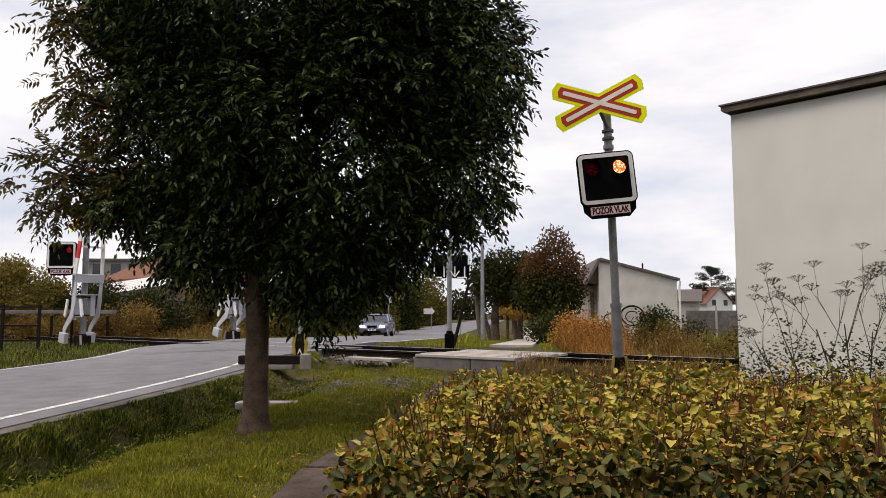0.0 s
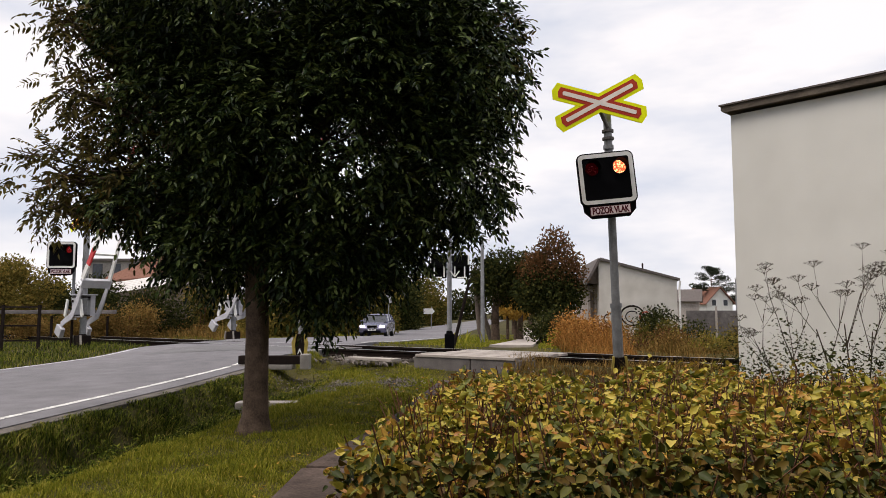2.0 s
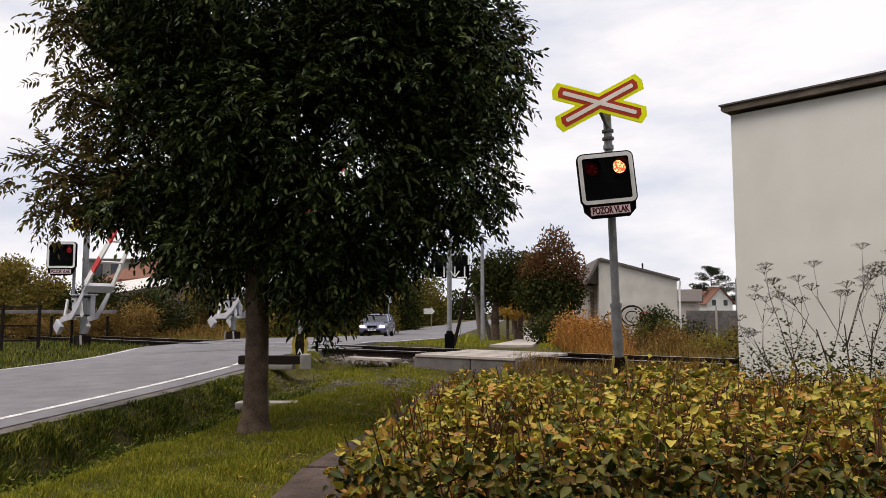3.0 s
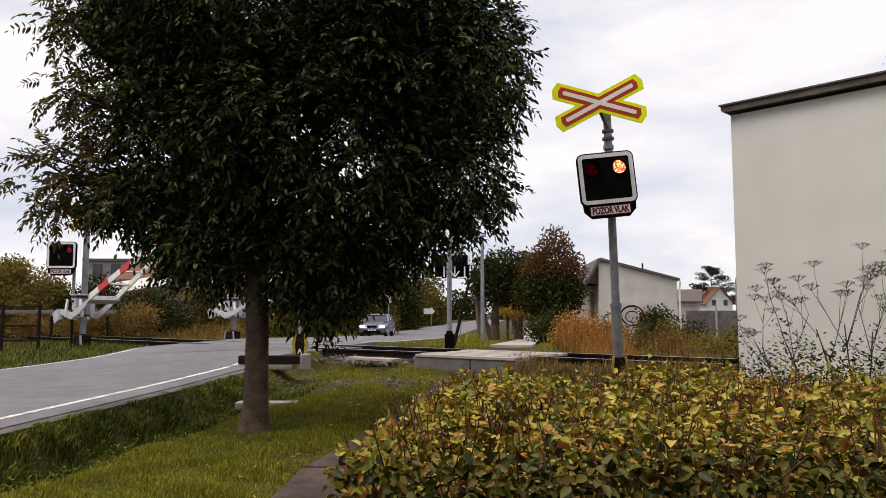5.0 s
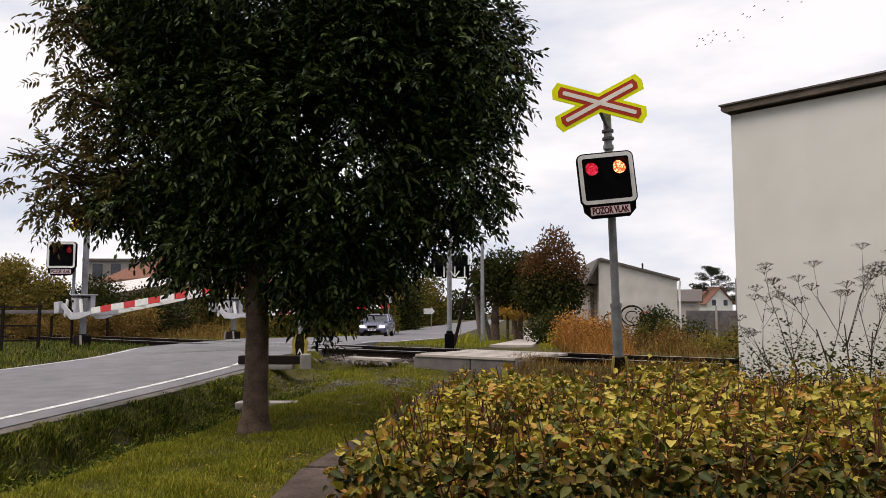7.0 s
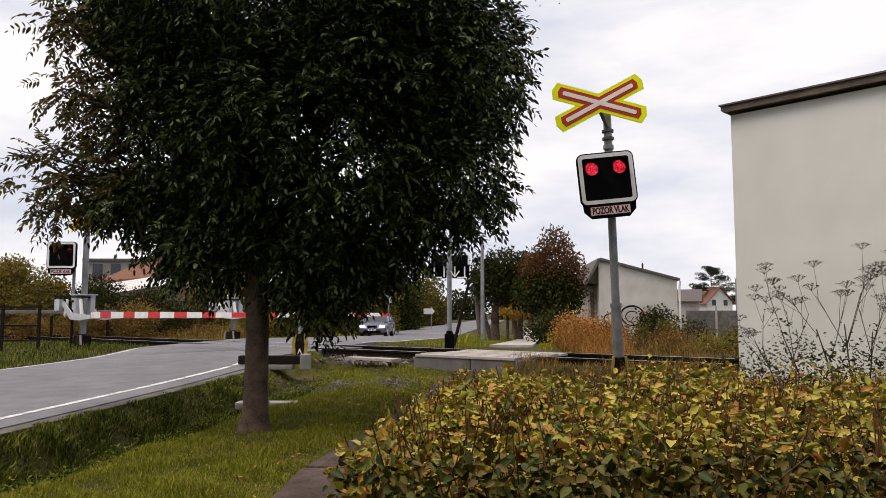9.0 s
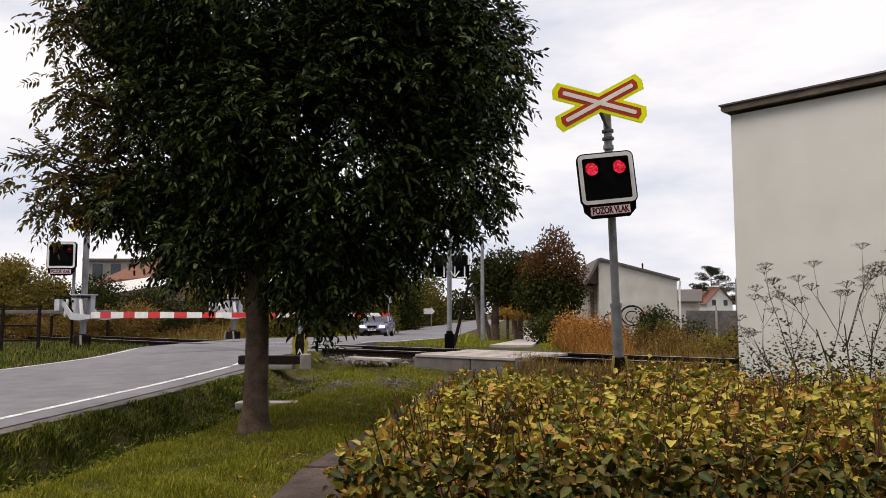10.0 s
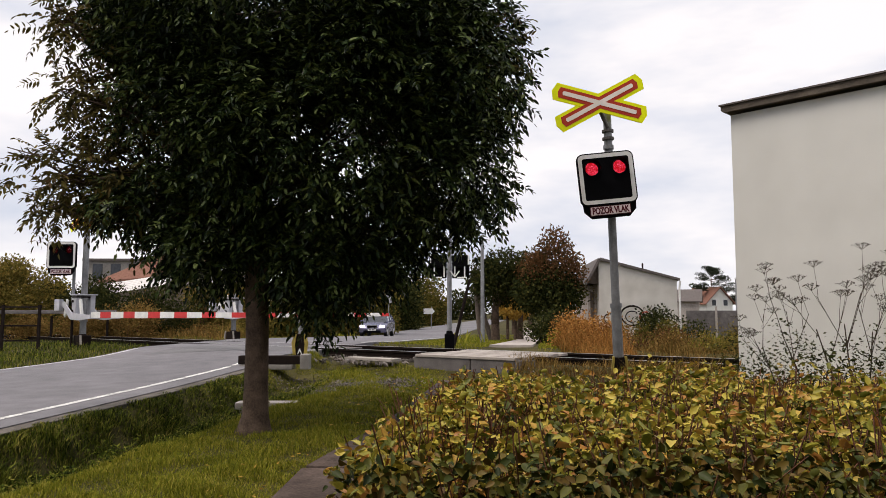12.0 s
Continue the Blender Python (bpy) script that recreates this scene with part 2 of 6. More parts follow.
def link(name, me, mat, parent=None, label="", smooth=False):
    if mat:
        me.materials.append(mat)
    if smooth:
        for p in me.polygons:
            p.use_smooth = True
    ob = new(name, me)
    ob.parent = parent
    if label:
        tagged(ob, label)
    return ob


def empty(name, m, label, category, group=""):
    ob = new(name)
    ob.matrix_basis = m
    return tagged(ob, label, category, group)


def box(bm, c, s, m=None, bevel=0.0):
    """A box of size s round c, its edges rounded by bevel, turned by m."""
    r = bmesh.ops.create_cube(bm, size=1.0)
    vs = r["verts"]
    for v in vs:
        v.co = Vector((v.co.x * s[0] + c[0], v.co.y * s[1] + c[1], v.co.z * s[2] + c[2]))
    if bevel:
        es = list({e for v in vs for e in v.link_edges})
        r = bmesh.ops.bevel(bm, geom=es, offset=bevel, segments=2, affect="EDGES", profile=0.7)
        vs = list({v for f in r["faces"] for v in f.verts} | {v for v in vs if v.is_valid})
    if m is not None:
        for v in vs:
            v.co = m @ v.co
    return bm


def rod(bm, a, b, r0, r1=None, seg=10, cap=True):
    """A tapered round rod from a to b."""
    a, b = Vector(a), Vector(b)
    r1 = r0 if r1 is None else r1
    q = (b - a).to_track_quat("Z", "Y")
    rings = []
    for p, r in ((a, r0), (b, r1)):
        rings.append([bm.verts.new(p + q @ Vector((r * math.cos(2 * math.pi * i / seg), r * math.sin(2 * math.pi * i / seg), 0))) for i in range(seg)])
    for i in range(seg):
        j = (i + 1) % seg
        bm.faces.new((rings[0][i], rings[0][j], rings[1][j], rings[1][i]))
    if cap:
        bm.faces.new(rings[0][::-1])
        bm.faces.new(rings[1])
    return bm


def prism(bm, pts, y0, y1, m=None):
    """An outline in the x-z plane, given depth from y0 to y1."""
    m = m or Matrix()
    a = [bm.verts.new(m @ Vector((x, y0, z))) for x, z in pts]
    b = [bm.verts.new(m @ Vector((x, y1, z))) for x, z in pts]
    bm.faces.new(a)
    bm.faces.new(b[::-1])
    n = len(pts)
    for i in range(n):
        bm.faces.new((a[i], b[i], b[(i + 1) % n], a[(i + 1) % n]))
    return bm


def ring(bm, outer, inner, y0, y1):
    """A flat frame between two outlines with the same number of corners."""
    n = len(outer)
    vs = [[bm.verts.new((x, y, z)) for x, z in pts] for pts in (outer, inner) for y in (y0, y1)]
    of, ob_, inf, inb = vs
    for i in range(n):
        j = (i + 1) % n
        bm.faces.new((of[i], of[j], inf[j], inf[i]))
        bm.faces.new((ob_[i], inb[i], inb[j], ob_[j]))
        bm.faces.new((of[i], ob_[i], ob_[j], of[j]))
        bm.faces.new((inf[i], inf[j], inb[j], inb[i]))
    return bm


def circle(r, seg=20, cx=0.0, cz=0.0):
    return [(cx + r * math.cos(2 * math.pi * i / seg), cz + r * math.sin(2 * math.pi * i / seg)) for i in range(seg)]


def disc(bm, cx, cz, r, y0, y1, seg=20):
    return prism(bm, circle(r, seg, cx, cz), y0, y1)


def dome(bm, cx, y, cz, r, bulge, seg=20, rings_n=4):
    """A shallow dome that bulges towards -y."""
    top = bm.verts.new((cx, y - bulge, cz))
    prev = None
    for k in range(1, rings_n + 1):
        a = k / rings_n
        row = [bm.verts.new((cx + r * a * math.cos(2 * math.pi * i / seg), y - bulge * (1 - a * a), cz + r * a * math.sin(2 * math.pi * i / seg))) for i in range(seg)]
        for i in range(seg):
            j = (i + 1) % seg
            if prev is None:
                bm.faces.new((top, row[i], row[j]))
            else:
                bm.faces.new((prev[i], row[i], row[j], prev[j]))
        prev = row
    return bm


def rounded(w, h, r, cx=0.0, cz=0.0, seg=4):
    """The outline of a rectangle with round corners."""
    pts = []
    for sx, sz, a0 in ((1, 1, 0), (-1, 1, 90), (-1, -1, 180), (1, -1, 270)):
        for k in range(seg + 1):
            a = radians(a0 + 90 * k / seg)
            pts.append((cx + sx * (w / 2 - r) + r * math.cos(a), cz + sz * (h / 2 - r) + r * math.sin(a)))
    return pts


def mesh_of(name, verts, faces):
    me = bpy.data.meshes.new(name)
    me.from_pydata(verts.tolist() if hasattr(verts, "tolist") else verts, [], faces.tolist() if hasattr(faces, "tolist") else faces)
    me.update()
    return me


def leaf_mesh(name, pos, way, length, width, fold, rng):
    """Many leaves: each a folded diamond of four triangles' worth at pos, pointing along way."""
    n = len(pos)
    way = way / np.maximum(np.linalg.norm(way, axis=1, keepdims=True), 1e-6)
    up = rng.normal(size=(n, 3))
    side = np.cross(way, up)
    side /= np.maximum(np.linalg.norm(side, axis=1, keepdims=True), 1e-6)
    nor = np.cross(side, way)
    L, W = np.broadcast_to(length, (n,))[:, None], np.broadcast_to(width, (n,))[:, None]
    v = np.empty((n, 4, 3))
    v[:, 0] = pos
    v[:, 1] = pos + way * L * 0.45 + side * W * 0.5 + nor * W * fold
    v[:, 2] = pos + way * L
    v[:, 3] = pos + way * L * 0.45 - side * W * 0.5 + nor * W * fold
    i = np.arange(n)[:, None] * 4
    f = np.concatenate([np.hstack([i, i + 1, i + 2]), np.hstack([i, i + 2, i + 3])])
    return mesh_of(name, v.reshape(-1, 3), f)


def oval_mesh(name, pos, way, nor_hint, length, width, fold, rng):
    """Broader leaves: an oval of six triangles folded along its midrib and curled at the tip."""
    n = len(pos)
    way = way / np.maximum(np.linalg.norm(way, axis=1, keepdims=True), 1e-6)
    side = np.cross(way, nor_hint)
    side /= np.maximum(np.linalg.norm(side, axis=1, keepdims=True), 1e-6)
    nor = np.cross(side, way)
    L, W = length[:, None], width[:, None]
    curl = (rng.random((n, 1)) - 0.7) * 0.5
    v = np.empty((n, 6, 3))
    v[:, 0] = pos
    for k, (a, b) in enumerate(((0.28, 0.46), (0.66, 0.40))):
        v[:, 1 + k] = pos + way * L * a + side * W * b + nor * (W * fold + L * curl * a * a)
        v[:, 5 - k] = pos + way * L * a - side * W * b + nor * (W * fold + L * curl * a * a)
    v[:, 3] = pos + way * L + nor * L * curl
    i = np.arange(n)[:, None] * 6
    f = np.concatenate([np.hstack([i + a for a in q]) for q in ((0, 1, 3), (1, 2, 3), (0, 3, 5), (3, 4, 5))])
    return mesh_of(name, v.reshape(-1, 3), f)


def in_clumps(rng, clumps, n, shell=0.45):
    """Random points in ellipsoids (x, y, z, rx, ry, rz), denser towards their skins; also the way out of each."""
    w = np.array([c[3] * c[4] * c[5] for c in clumps]) ** (2 / 3)
    k = rng.choice(len(clumps), n, p=w / w.sum())
    d = rng.normal(size=(n, 3))
    d /= np.linalg.norm(d, axis=1, keepdims=True)
    r = 1 - shell * rng.random(n) ** 1.5
    c = np.array(clumps)[k]
    return c[:, :3] + d * c[:, 3:6] * r[:, None], d


def blades(name, pts, height, lean, width, rng):
    """Grass or weeds: a thin bent blade on each point."""
    n = len(pts)
    a = rng.random(n) * 2 * math.pi
    h = height * (0.5 + rng.random(n))
    out = np.stack([np.cos(a), np.sin(a), np.zeros(n)], 1) * (lean * h * rng.random(n))[:, None]
    b = a + 1.3 + rng.random(n)
    sd = np.stack([np.cos(b), np.sin(b), np.zeros(n)], 1) * width * (0.5 + rng.random(n))[:, None]
    up = np.stack([np.zeros(n), np.zeros(n), h], 1)
    v = np.empty((n, 5, 3))
    v[:, 0], v[:, 1] = pts - sd, pts + sd
    v[:, 2], v[:, 3] = pts + up * 0.6 + out * 0.4 - sd * 0.7, pts + up * 0.6 + out * 0.4 + sd * 0.7
    v[:, 4] = pts + up + out
    i = np.arange(n)[:, None] * 5
    f = np.concatenate([np.hstack([i, i + 1, i + 3]), np.hstack([i, i + 3, i + 2]), np.hstack([i + 2, i + 3, i + 4])])
    return mesh_of(name, v.reshape(-1, 3), f)


# ---- the lie of the land: across the track runs n = 0.6 x + 0.8 y ----
ALONG = Vector((0.8, -0.6, 0))
ACROSS = Vector((0.6, 0.8, 0))
ROAD_Y = [-40, -6, 9, 11.5, 13.2, 15, 17.5, 26, 51, 104, 190, 700]
ROAD_X = [-17.5, -10.5, -7.35, -6.762, -6.362, -5.938, -5.35, -4.2, -2.4, 3.0, 13, 80]
ROAD_W = [2.95, 2.95, 2.98, 2.88, 2.70, 2.5, 2.5, 2.7, 3.1, 3.3, 3.4, 3.4]
BED_W = [2.4, 2.4, 2.35, 2.394, 2.424, 2.456, 2.5, 2.7, 3.1, 3.3, 3.4, 3.4]  # where the ditch is measured from


def road_z(n):
    return np.interp(n, [-30, 0, 3, 8.7, 10.4, 16.2, 19, 40, 60], [-0.6, -0.47, -0.36, -0.15, 0, 0, -0.1, -0.76, -0.78])


def ground_z(x, y):
    """Height of the ground at x, y (arrays)."""
    x, y = np.asarray(x, float), np.asarray(y, float)
    n = 0.6 * x + 0.8 * y
    zr = road_z(n)
    e = x - np.interp(y, ROAD_Y, ROAD_X) - np.interp(y, ROAD_Y, ROAD_W)
    d = x - np.interp(y, ROAD_Y, ROAD_X) - np.interp(y, ROAD_Y, BED_W)
    bank = np.interp(n, [0, 5.5, 9, 11.2, 12], [-0.7, -0.52, -0.40, -0.34, -0.16])
    rise = np.clip((x - 1.0) / 0.8, 0, 1) * np.clip((n - 7.5) / 1.8, 0, 1)
    bank = bank * (1 - rise) + np.minimum(0.0, -0.02) * rise
    ditch = np.interp(n, [-5, 5, 8.5, 10.2], [-1.0, -0.95, -0.72, -0.35])
    k1 = np.clip((e - 0.20) / 0.68, 0, 1)
    k2 = np.clip((d - 1.35) / 0.95, 0, 1)
    s1, s2 = k1 * k1 * (3 - 2 * k1), k2 * k2 * (3 - 2 * k2)
    right = (zr - 0.03) * (1 - s1) + (ditch * (1 - s2) + bank * s2) * s1
    left = zr - 0.06
    wl_ = np.interp(y, ROAD_Y, ROAD_W) * 2
    inner = (e < -0.5) & (e > -wl_ + 0.2)
    z = np.where(e > -0.6, right, left)
    z = np.where(inner, zr - 0.14, z)
    track = np.clip((n - 11.4) / 0.5, 0, 1) * np.clip((16.6 - n) / 0.5, 0, 1)
    z = np.where(inner, z, z * (1 - track) + (-0.17) * track)
    far = np.clip((n - 16.4) / 1.0, 0, 1)
    z = np.where(inner, z, z * (1 - far) + (zr - 0.05) * far)
    return z


def gz(x, y):
    return float(ground_z(x, y))


def spread(lo, hi, fine, cut, grow):
    """Coordinates that are fine near nought and widen outwards."""
    out = []
    for sign, end in ((-1, -lo), (1, hi)):
        v, st, half = 0.0, fine, []
        while v < end:
            half.append(sign * v)
            v += st
            if v > cut:
                st *= grow
        half.append(sign * end)
        out += half
    return np.array(sorted(set(out)))


def sheet(name, xs, ys, zf, mat):
    X, Y = np.meshgrid(xs, ys)
    v = np.stack([X.ravel(), Y.ravel(), zf(X.ravel(), Y.ravel())], 1)
    w, h = len(xs), len(ys)
    i = (np.arange(h - 1)[:, None] * w + np.arange(w - 1)[None, :]).ravel()
    return link(name, mesh_of(name, v, np.stack([i, i + 1, i + w + 1, i + w], 1)), mat, smooth=True)


def bumpy(x, y):
    e = x - np.interp(y, ROAD_Y, ROAD_X) - np.interp(y, ROAD_Y, ROAD_W)
    hummock = np.clip((e - 0.5) / 0.3, 0, 1) * np.clip((1.7 - e) / 0.4, 0, 1) * (0.6 * x + 0.8 * y < 9.5)
    return ground_z(x, y) + 0.055 * hummock * np.sin(x * 5.2 + 2 * np.sin(y * 2.1)) * np.sin(y * 4.3 + 1.5 * np.sin(x * 3)) + 0.025 * np.sin(x * 2.1 + 1.3 * np.sin(y * 1.7)) * np.sin(y * 1.6 + x) * (np.hypot(x, y) < 60) * np.clip(np.abs(e + 0.3) - 0.5, 0, 1)


ground = tagged(sheet("ground", spread(-2500, 2500, 0.28, 14, 1.16), spread(-2500, 2500, 0.28, 26, 1.16), bumpy, SOIL), "grassy uneven ground with a ditch beside the road", "ground", kind="structure")


def strip(name, y0, y1, a, b, lift, mat, thick=0.1, step=0.6, parent=None, label=""):
    """A strip of the road from y0 to y1, between a and b (parts of half its width), with thickness."""
    ys = np.concatenate([np.arange(y0, min(y1, 62) + 0.01, step), np.arange(66, y1, 6.0)])
    m = 7
    vs, fs = [], []
    for y in ys:
        xc, hw = np.interp(y, ROAD_Y, ROAD_X), np.interp(y, ROAD_Y, ROAD_W)
        for k in range(m):
            s = a + (b - a) * k / (m - 1)
            x = xc + hw * s
            z = float(road_z(0.6 * x + 0.8 * y)) + lift + 0.03 * (1 - s * s)
            vs.append((x, y, z))
    top = len(vs)
    vs += [(x, y, z - thick) for x, y, z in vs]
    w = len(ys)
    for j in range(w - 1):
        for k in range(m - 1):
            i = j * m + k
            fs.append((i, i + 1, i + m + 1, i + m))
        for k, flip in ((0, 1), (m - 1, 0)):
            i = j * m + k
            q = (i, i + m, i + m + top, i + top)
            fs.append(q[::-1] if flip else q)
    return link(name, mesh_of(name, vs, fs), mat, parent, label, smooth=False)


road = tagged(strip("road", -38, 700, -1.0, 1.0, 0.0, ASPHALT, 0.25, 0.6), "worn grey asphalt road over the level crossing", "road", kind="structure")
strip("edge_line", -38, 15.6, 0.832, 0.866, 0.004, LINE, 0.003, parent=road, label="worn white edge line")
strip("edge_line", -38, 18.6, -0.955, -0.92, 0.004, LINE, 0.003, parent=road, label="worn white edge line")
strip("edge_line", 21.5, 60, 0.93, 0.96, 0.004, LINE, 0.003, parent=road, label="worn white edge line")
strip("shoulder", -38, 14.6, 0.998, 1.075, -0.012, DUST, 0.06, parent=road, label="dusty gravel shoulder")
strip("asphalt_patch", 16.6, 19.4, -0.45, 0.86, 0.005, DARKASPHALT, 0.004, parent=road, label="dark asphalt patch at the crossing")


# ---- track ----
def on_track(s, n, z):
    """A point s metres along the track and n across it."""
    p = ALONG * s + ACROSS * n
    return Vector((p.x, p.y, z))


RAIL_N = (12.45, 13.95)
TRACK = Matrix(((0.8, 0.6, 0, 0), (-0.6, 0.8, 0, 0), (0, 0, 1, 0), (0, 0, 0, 1)))
railway = empty("railway_track", Matrix(), "single railway track with rusty rails and dark sleepers", "railway track")
for n in RAIL_N:
    bm = bmesh.new()
    prof = [(-0.065, -0.16), (0.065, -0.16), (0.065, -0.145), (0.012, -0.12), (0.012, -0.045), (0.035, -0.03), (0.035, 0.008), (-0.035, 0.008), (-0.035, -0.03), (-0.012, -0.045), (-0.012, -0.12), (-0.065, -0.145)]
    for s0, s1 in ((-120, 120),):
        a = [bm.verts.new(TRACK @ Vector((s0, n + x, z + 0.02))) for x, z in prof]
        b = [bm.verts.new(TRACK @ Vector((s1, n + x, z + 0.02))) for x, z in prof]
        for i in range(len(prof)):
            j = (i + 1) % len(prof)
            bm.faces.new((a[i], a[j], b[j], b[i]))
    rail = part("rail", bm, RAIL_STEEL, railway)
    bm = bmesh.new()
    box(bm, (0, n, 0.0305), (240, 0.06, 0.005), TRACK)
    part("rail_head", bm, RAIL_TOP, rail, "polished running surface")
bm = bmesh.new()
box(bm, (0, 0, 0), (0.24, 2.5, 0.16), None, 0.012)
proto = bpy.data.meshes.new("sleeper")
bm.to_mesh(proto)
bm.free()
proto.materials.append(SLEEPER)
for i in range(-60, 61):
    s = i * 0.62
    x, y = (ALONG * s + ACROSS * 13.2).x, (ALONG * s + ACROSS * 13.2).y
    if abs(x - np.interp(y, ROAD_Y, ROAD_X)) < 4.0:
        continue
    ob = new("sleeper", proto)
    ob.parent = railway
    ob.matrix_basis = Matrix.Translation((x, y, -0.2)) @ TRACK

rng = np.random.default_rng(5)
cnt = 16000
s = rng.uniform(-22, 16, cnt)
n = 13.2 + np.clip(rng.normal(0, 1.15, cnt), -2.2, 2.2)
p = np.stack([0.8 * s + 0.6 * n, -0.6 * s + 0.8 * n, np.full(cnt, -0.15)], 1)
keep = (np.abs(p[:, 0] - np.interp(p[:, 1], ROAD_Y, ROAD_X)) > 2.9) & ~((s > -9.6) & (s < -6.6) & (n < 12.15))
p = p[keep]
tet = np.array([(1, 1, 1), (1, -1, -1), (-1, 1, -1), (-1, -1, 1), (0, 0, 1.3)]) * 0.5
sz = 0.03 + 0.035 * rng.random(len(p))
rv = rng.normal(size=(len(p), 5, 3)) * 0.3
v = p[:, None, :] + (tet[None] + rv) * sz[:, None, None]
i = np.arange(len(p))[:, None] * 5
f = np.concatenate([np.hstack([i + a for a in q]) for q in ((0, 1, 2), (0, 3, 1), (0, 2, 3), (1, 3, 2), (4, 0, 2), (4, 3, 0))])
tagged(link("ballast", mesh_of("ballast", v.reshape(-1, 3), f), BALLAST), "grey-brown crushed stone ballast between the sleepers", "ballast", kind="stuff")


def pebbles(name, x, y, lo, hi, label, seed):
    """Loose stones strewn on the ground."""
    rg_ = np.random.default_rng(seed)
    q = np.stack([x, y, ground_z(x, y) + 0.01], 1)
    k_ = len(q)
    vv = q[:, None, :] + (tet[None] + rg_.normal(size=(k_, 5, 3)) * 0.3) * (lo + (hi - lo) * rg_.random(k_))[:, None, None]
    ii = np.arange(k_)[:, None] * 5
    ff = np.concatenate([np.hstack([ii + a for a in w]) for w in ((0, 1, 2), (0, 3, 1), (0, 2, 3), (1, 3, 2), (4, 0, 2), (4, 3, 0))])
    return tagged(link(name, mesh_of(name, vv.reshape(-1, 3), ff), BALLAST), label, "gravel", kind="stuff")


pebbles("gravel_patch", rng.normal(-1.85, 0.60, 4200), rng.normal(13.0, 0.55, 4200), 0.012, 0.034, "bare grey gravel patch beside the drain", 6)


def crossing_panels():
    """Concrete infill between and beside the rails where road and footway cross."""
    th = empty("crossing_deck", Matrix(), "concrete crossing deck slabs set between the rails", "crossing deck")
    for k in range(7):
        sc = -17.6 + k * 0.72
        x, y = (ALONG * sc + ACROSS * 13.2).x, (ALONG * sc + ACROSS * 13.2).y
        if abs(x - np.interp(y, ROAD_Y, ROAD_X)) < 2.2 or sc > -13.0:
            continue
        bm = bmesh.new()
        box(bm, (sc, 13.2, -0.09), (0.70, 1.28, 0.17), TRACK, 0.012)
        part("slab", bm, BLOCK, th)
    bm = bmesh.new()
    box(bm, (-10.5, 11.55, -0.10), (1.3, 0.32, 0.06), TRACK, 0.012)
    part("slab", bm, PALECONCRETE, th, "pale loose slab beside the rail")
    # footway crossing: deck boards and the block that carries them
    th = empty("footway_crossing", Matrix(), "raised concrete footway crossing with pale timber deck boards", "footway crossing")
    for k, (s0, s1) in enumerate(((-9.35, -8.0), (-7.98, -6.85))):
        bm = bmesh.new()
        box(bm, ((s0 + s1) / 2, 11.75, -0.175 if k == 0 else -0.13), (s1 - s0, 0.5, 0.35 if k == 0 else 0.26), TRACK, 0.02)
        part("block", bm, BLOCK, th, "dark grey concrete edge block")
    for j, nn in enumerate((11.6, 11.87, 12.14, 12.72, 13.0, 13.28)):
        bm = bmesh.new()
        box(bm, (-8.15, nn, 0.022 + 0.006 * (j % 3)), (2.3 + 0.14 * (j % 2), 0.235, 0.05), TRACK, 0.008)
        part("deck_board", bm, PALECONCRETE, th, "pale worn deck board")


crossing_panels()


def footway():
    """Concrete slabs from the hedge to the track and on along the road behind it."""
    th = tagged(new("footway"), "cracked pale concrete footway of single slabs", "footway", kind="structure")
    pts = [(-1.0, 2.0), (-0.76, 6.4), (-0.22, 8.6), (0.40, 12.6)]
    far = [(1.95, 21.4), (2.6, 26), (5.6, 48), (8.9, 82)]
    r = random.Random(3)
    for line, w in ((pts, 0.44), (far, 0.62)):
        for a, b in zip(line, line[1:]):
            a, b = Vector(a), Vector(b)
            ln = (b - a).length
            cnt_ = max(1, round(ln / 1.0))
            u = (b - a) / ln
            for k in range(cnt_):
                c = a + u * ln * (k + 0.5) / cnt_
                za, zb = (max(gz(*(c + u * d)), gz(*(c + u * d + Vector((0.5, 0)))), gz(*(c + u * d - Vector((0.5, 0))))) for d in (-ln / cnt_ / 2, ln / cnt_ / 2))
                m = Matrix.Translation((c.x, c.y, (za + zb) / 2 + (0.035 if line is pts else 0.015))) @ Euler((math.atan2(zb - za, ln / cnt_), 0, -math.atan2(u.x, u.y) + radians(r.uniform(-0.8, 0.8)))).to_matrix().to_4x4()
                bm = bmesh.new()
                box(bm, (0, 0, 0), (2 * w, ln / cnt_ - 0.02, 0.09), m, 0.012)
                part("slab", bm, FOOTWAY if line is pts else PALECONCRETE, th)


footway()


# ---- white building beside the track ----
def building():
    th = empty("rendered_building", Matrix.Translation((3.78, 9.5, 0)) @ Euler((0, 0, math.atan2(-0.718, 0.696))).to_matrix().to_4x4(), "plain off-white rendered building with a brown flat-roof edge", "building")
    bm = bmesh.new()
    box(bm, (5, 2.5, 1.32), (10, 5, 4.24))
    part("wall", bm, PLASTER, th)
    bm = bmesh.new()
    prism(bm, [(-0.06, 3.475), (10.3, 3.475), (10.3, 3.56), (-0.09, 3.56), (-0.09, 3.50)], -0.09, 5.2)
    part("cornice", bm, CORNICE, th, "rough stained brown roof edge")
    bm = bmesh.new()
    prism(bm, [(-0.11, 3.56), (10.3, 3.56), (10.3, 3.58), (-0.11, 3.58)], -0.11, 5.24)
    part("roof_sheet", bm, ROOFDARK, th)


building()


def wall_behind():
    """An unseen plain wall, added behind the viewpoint to close it and block sky light."""
    bm = bmesh.new()
    box(bm, (5.0, -1.6, 3.4), (17.0, 0.4, 8.4))
    tagged(part("wall_south", bm, CONCRETE), "plain unseen wall added to block light from behind the viewpoint", "wall", kind="structure")


wall_behind()


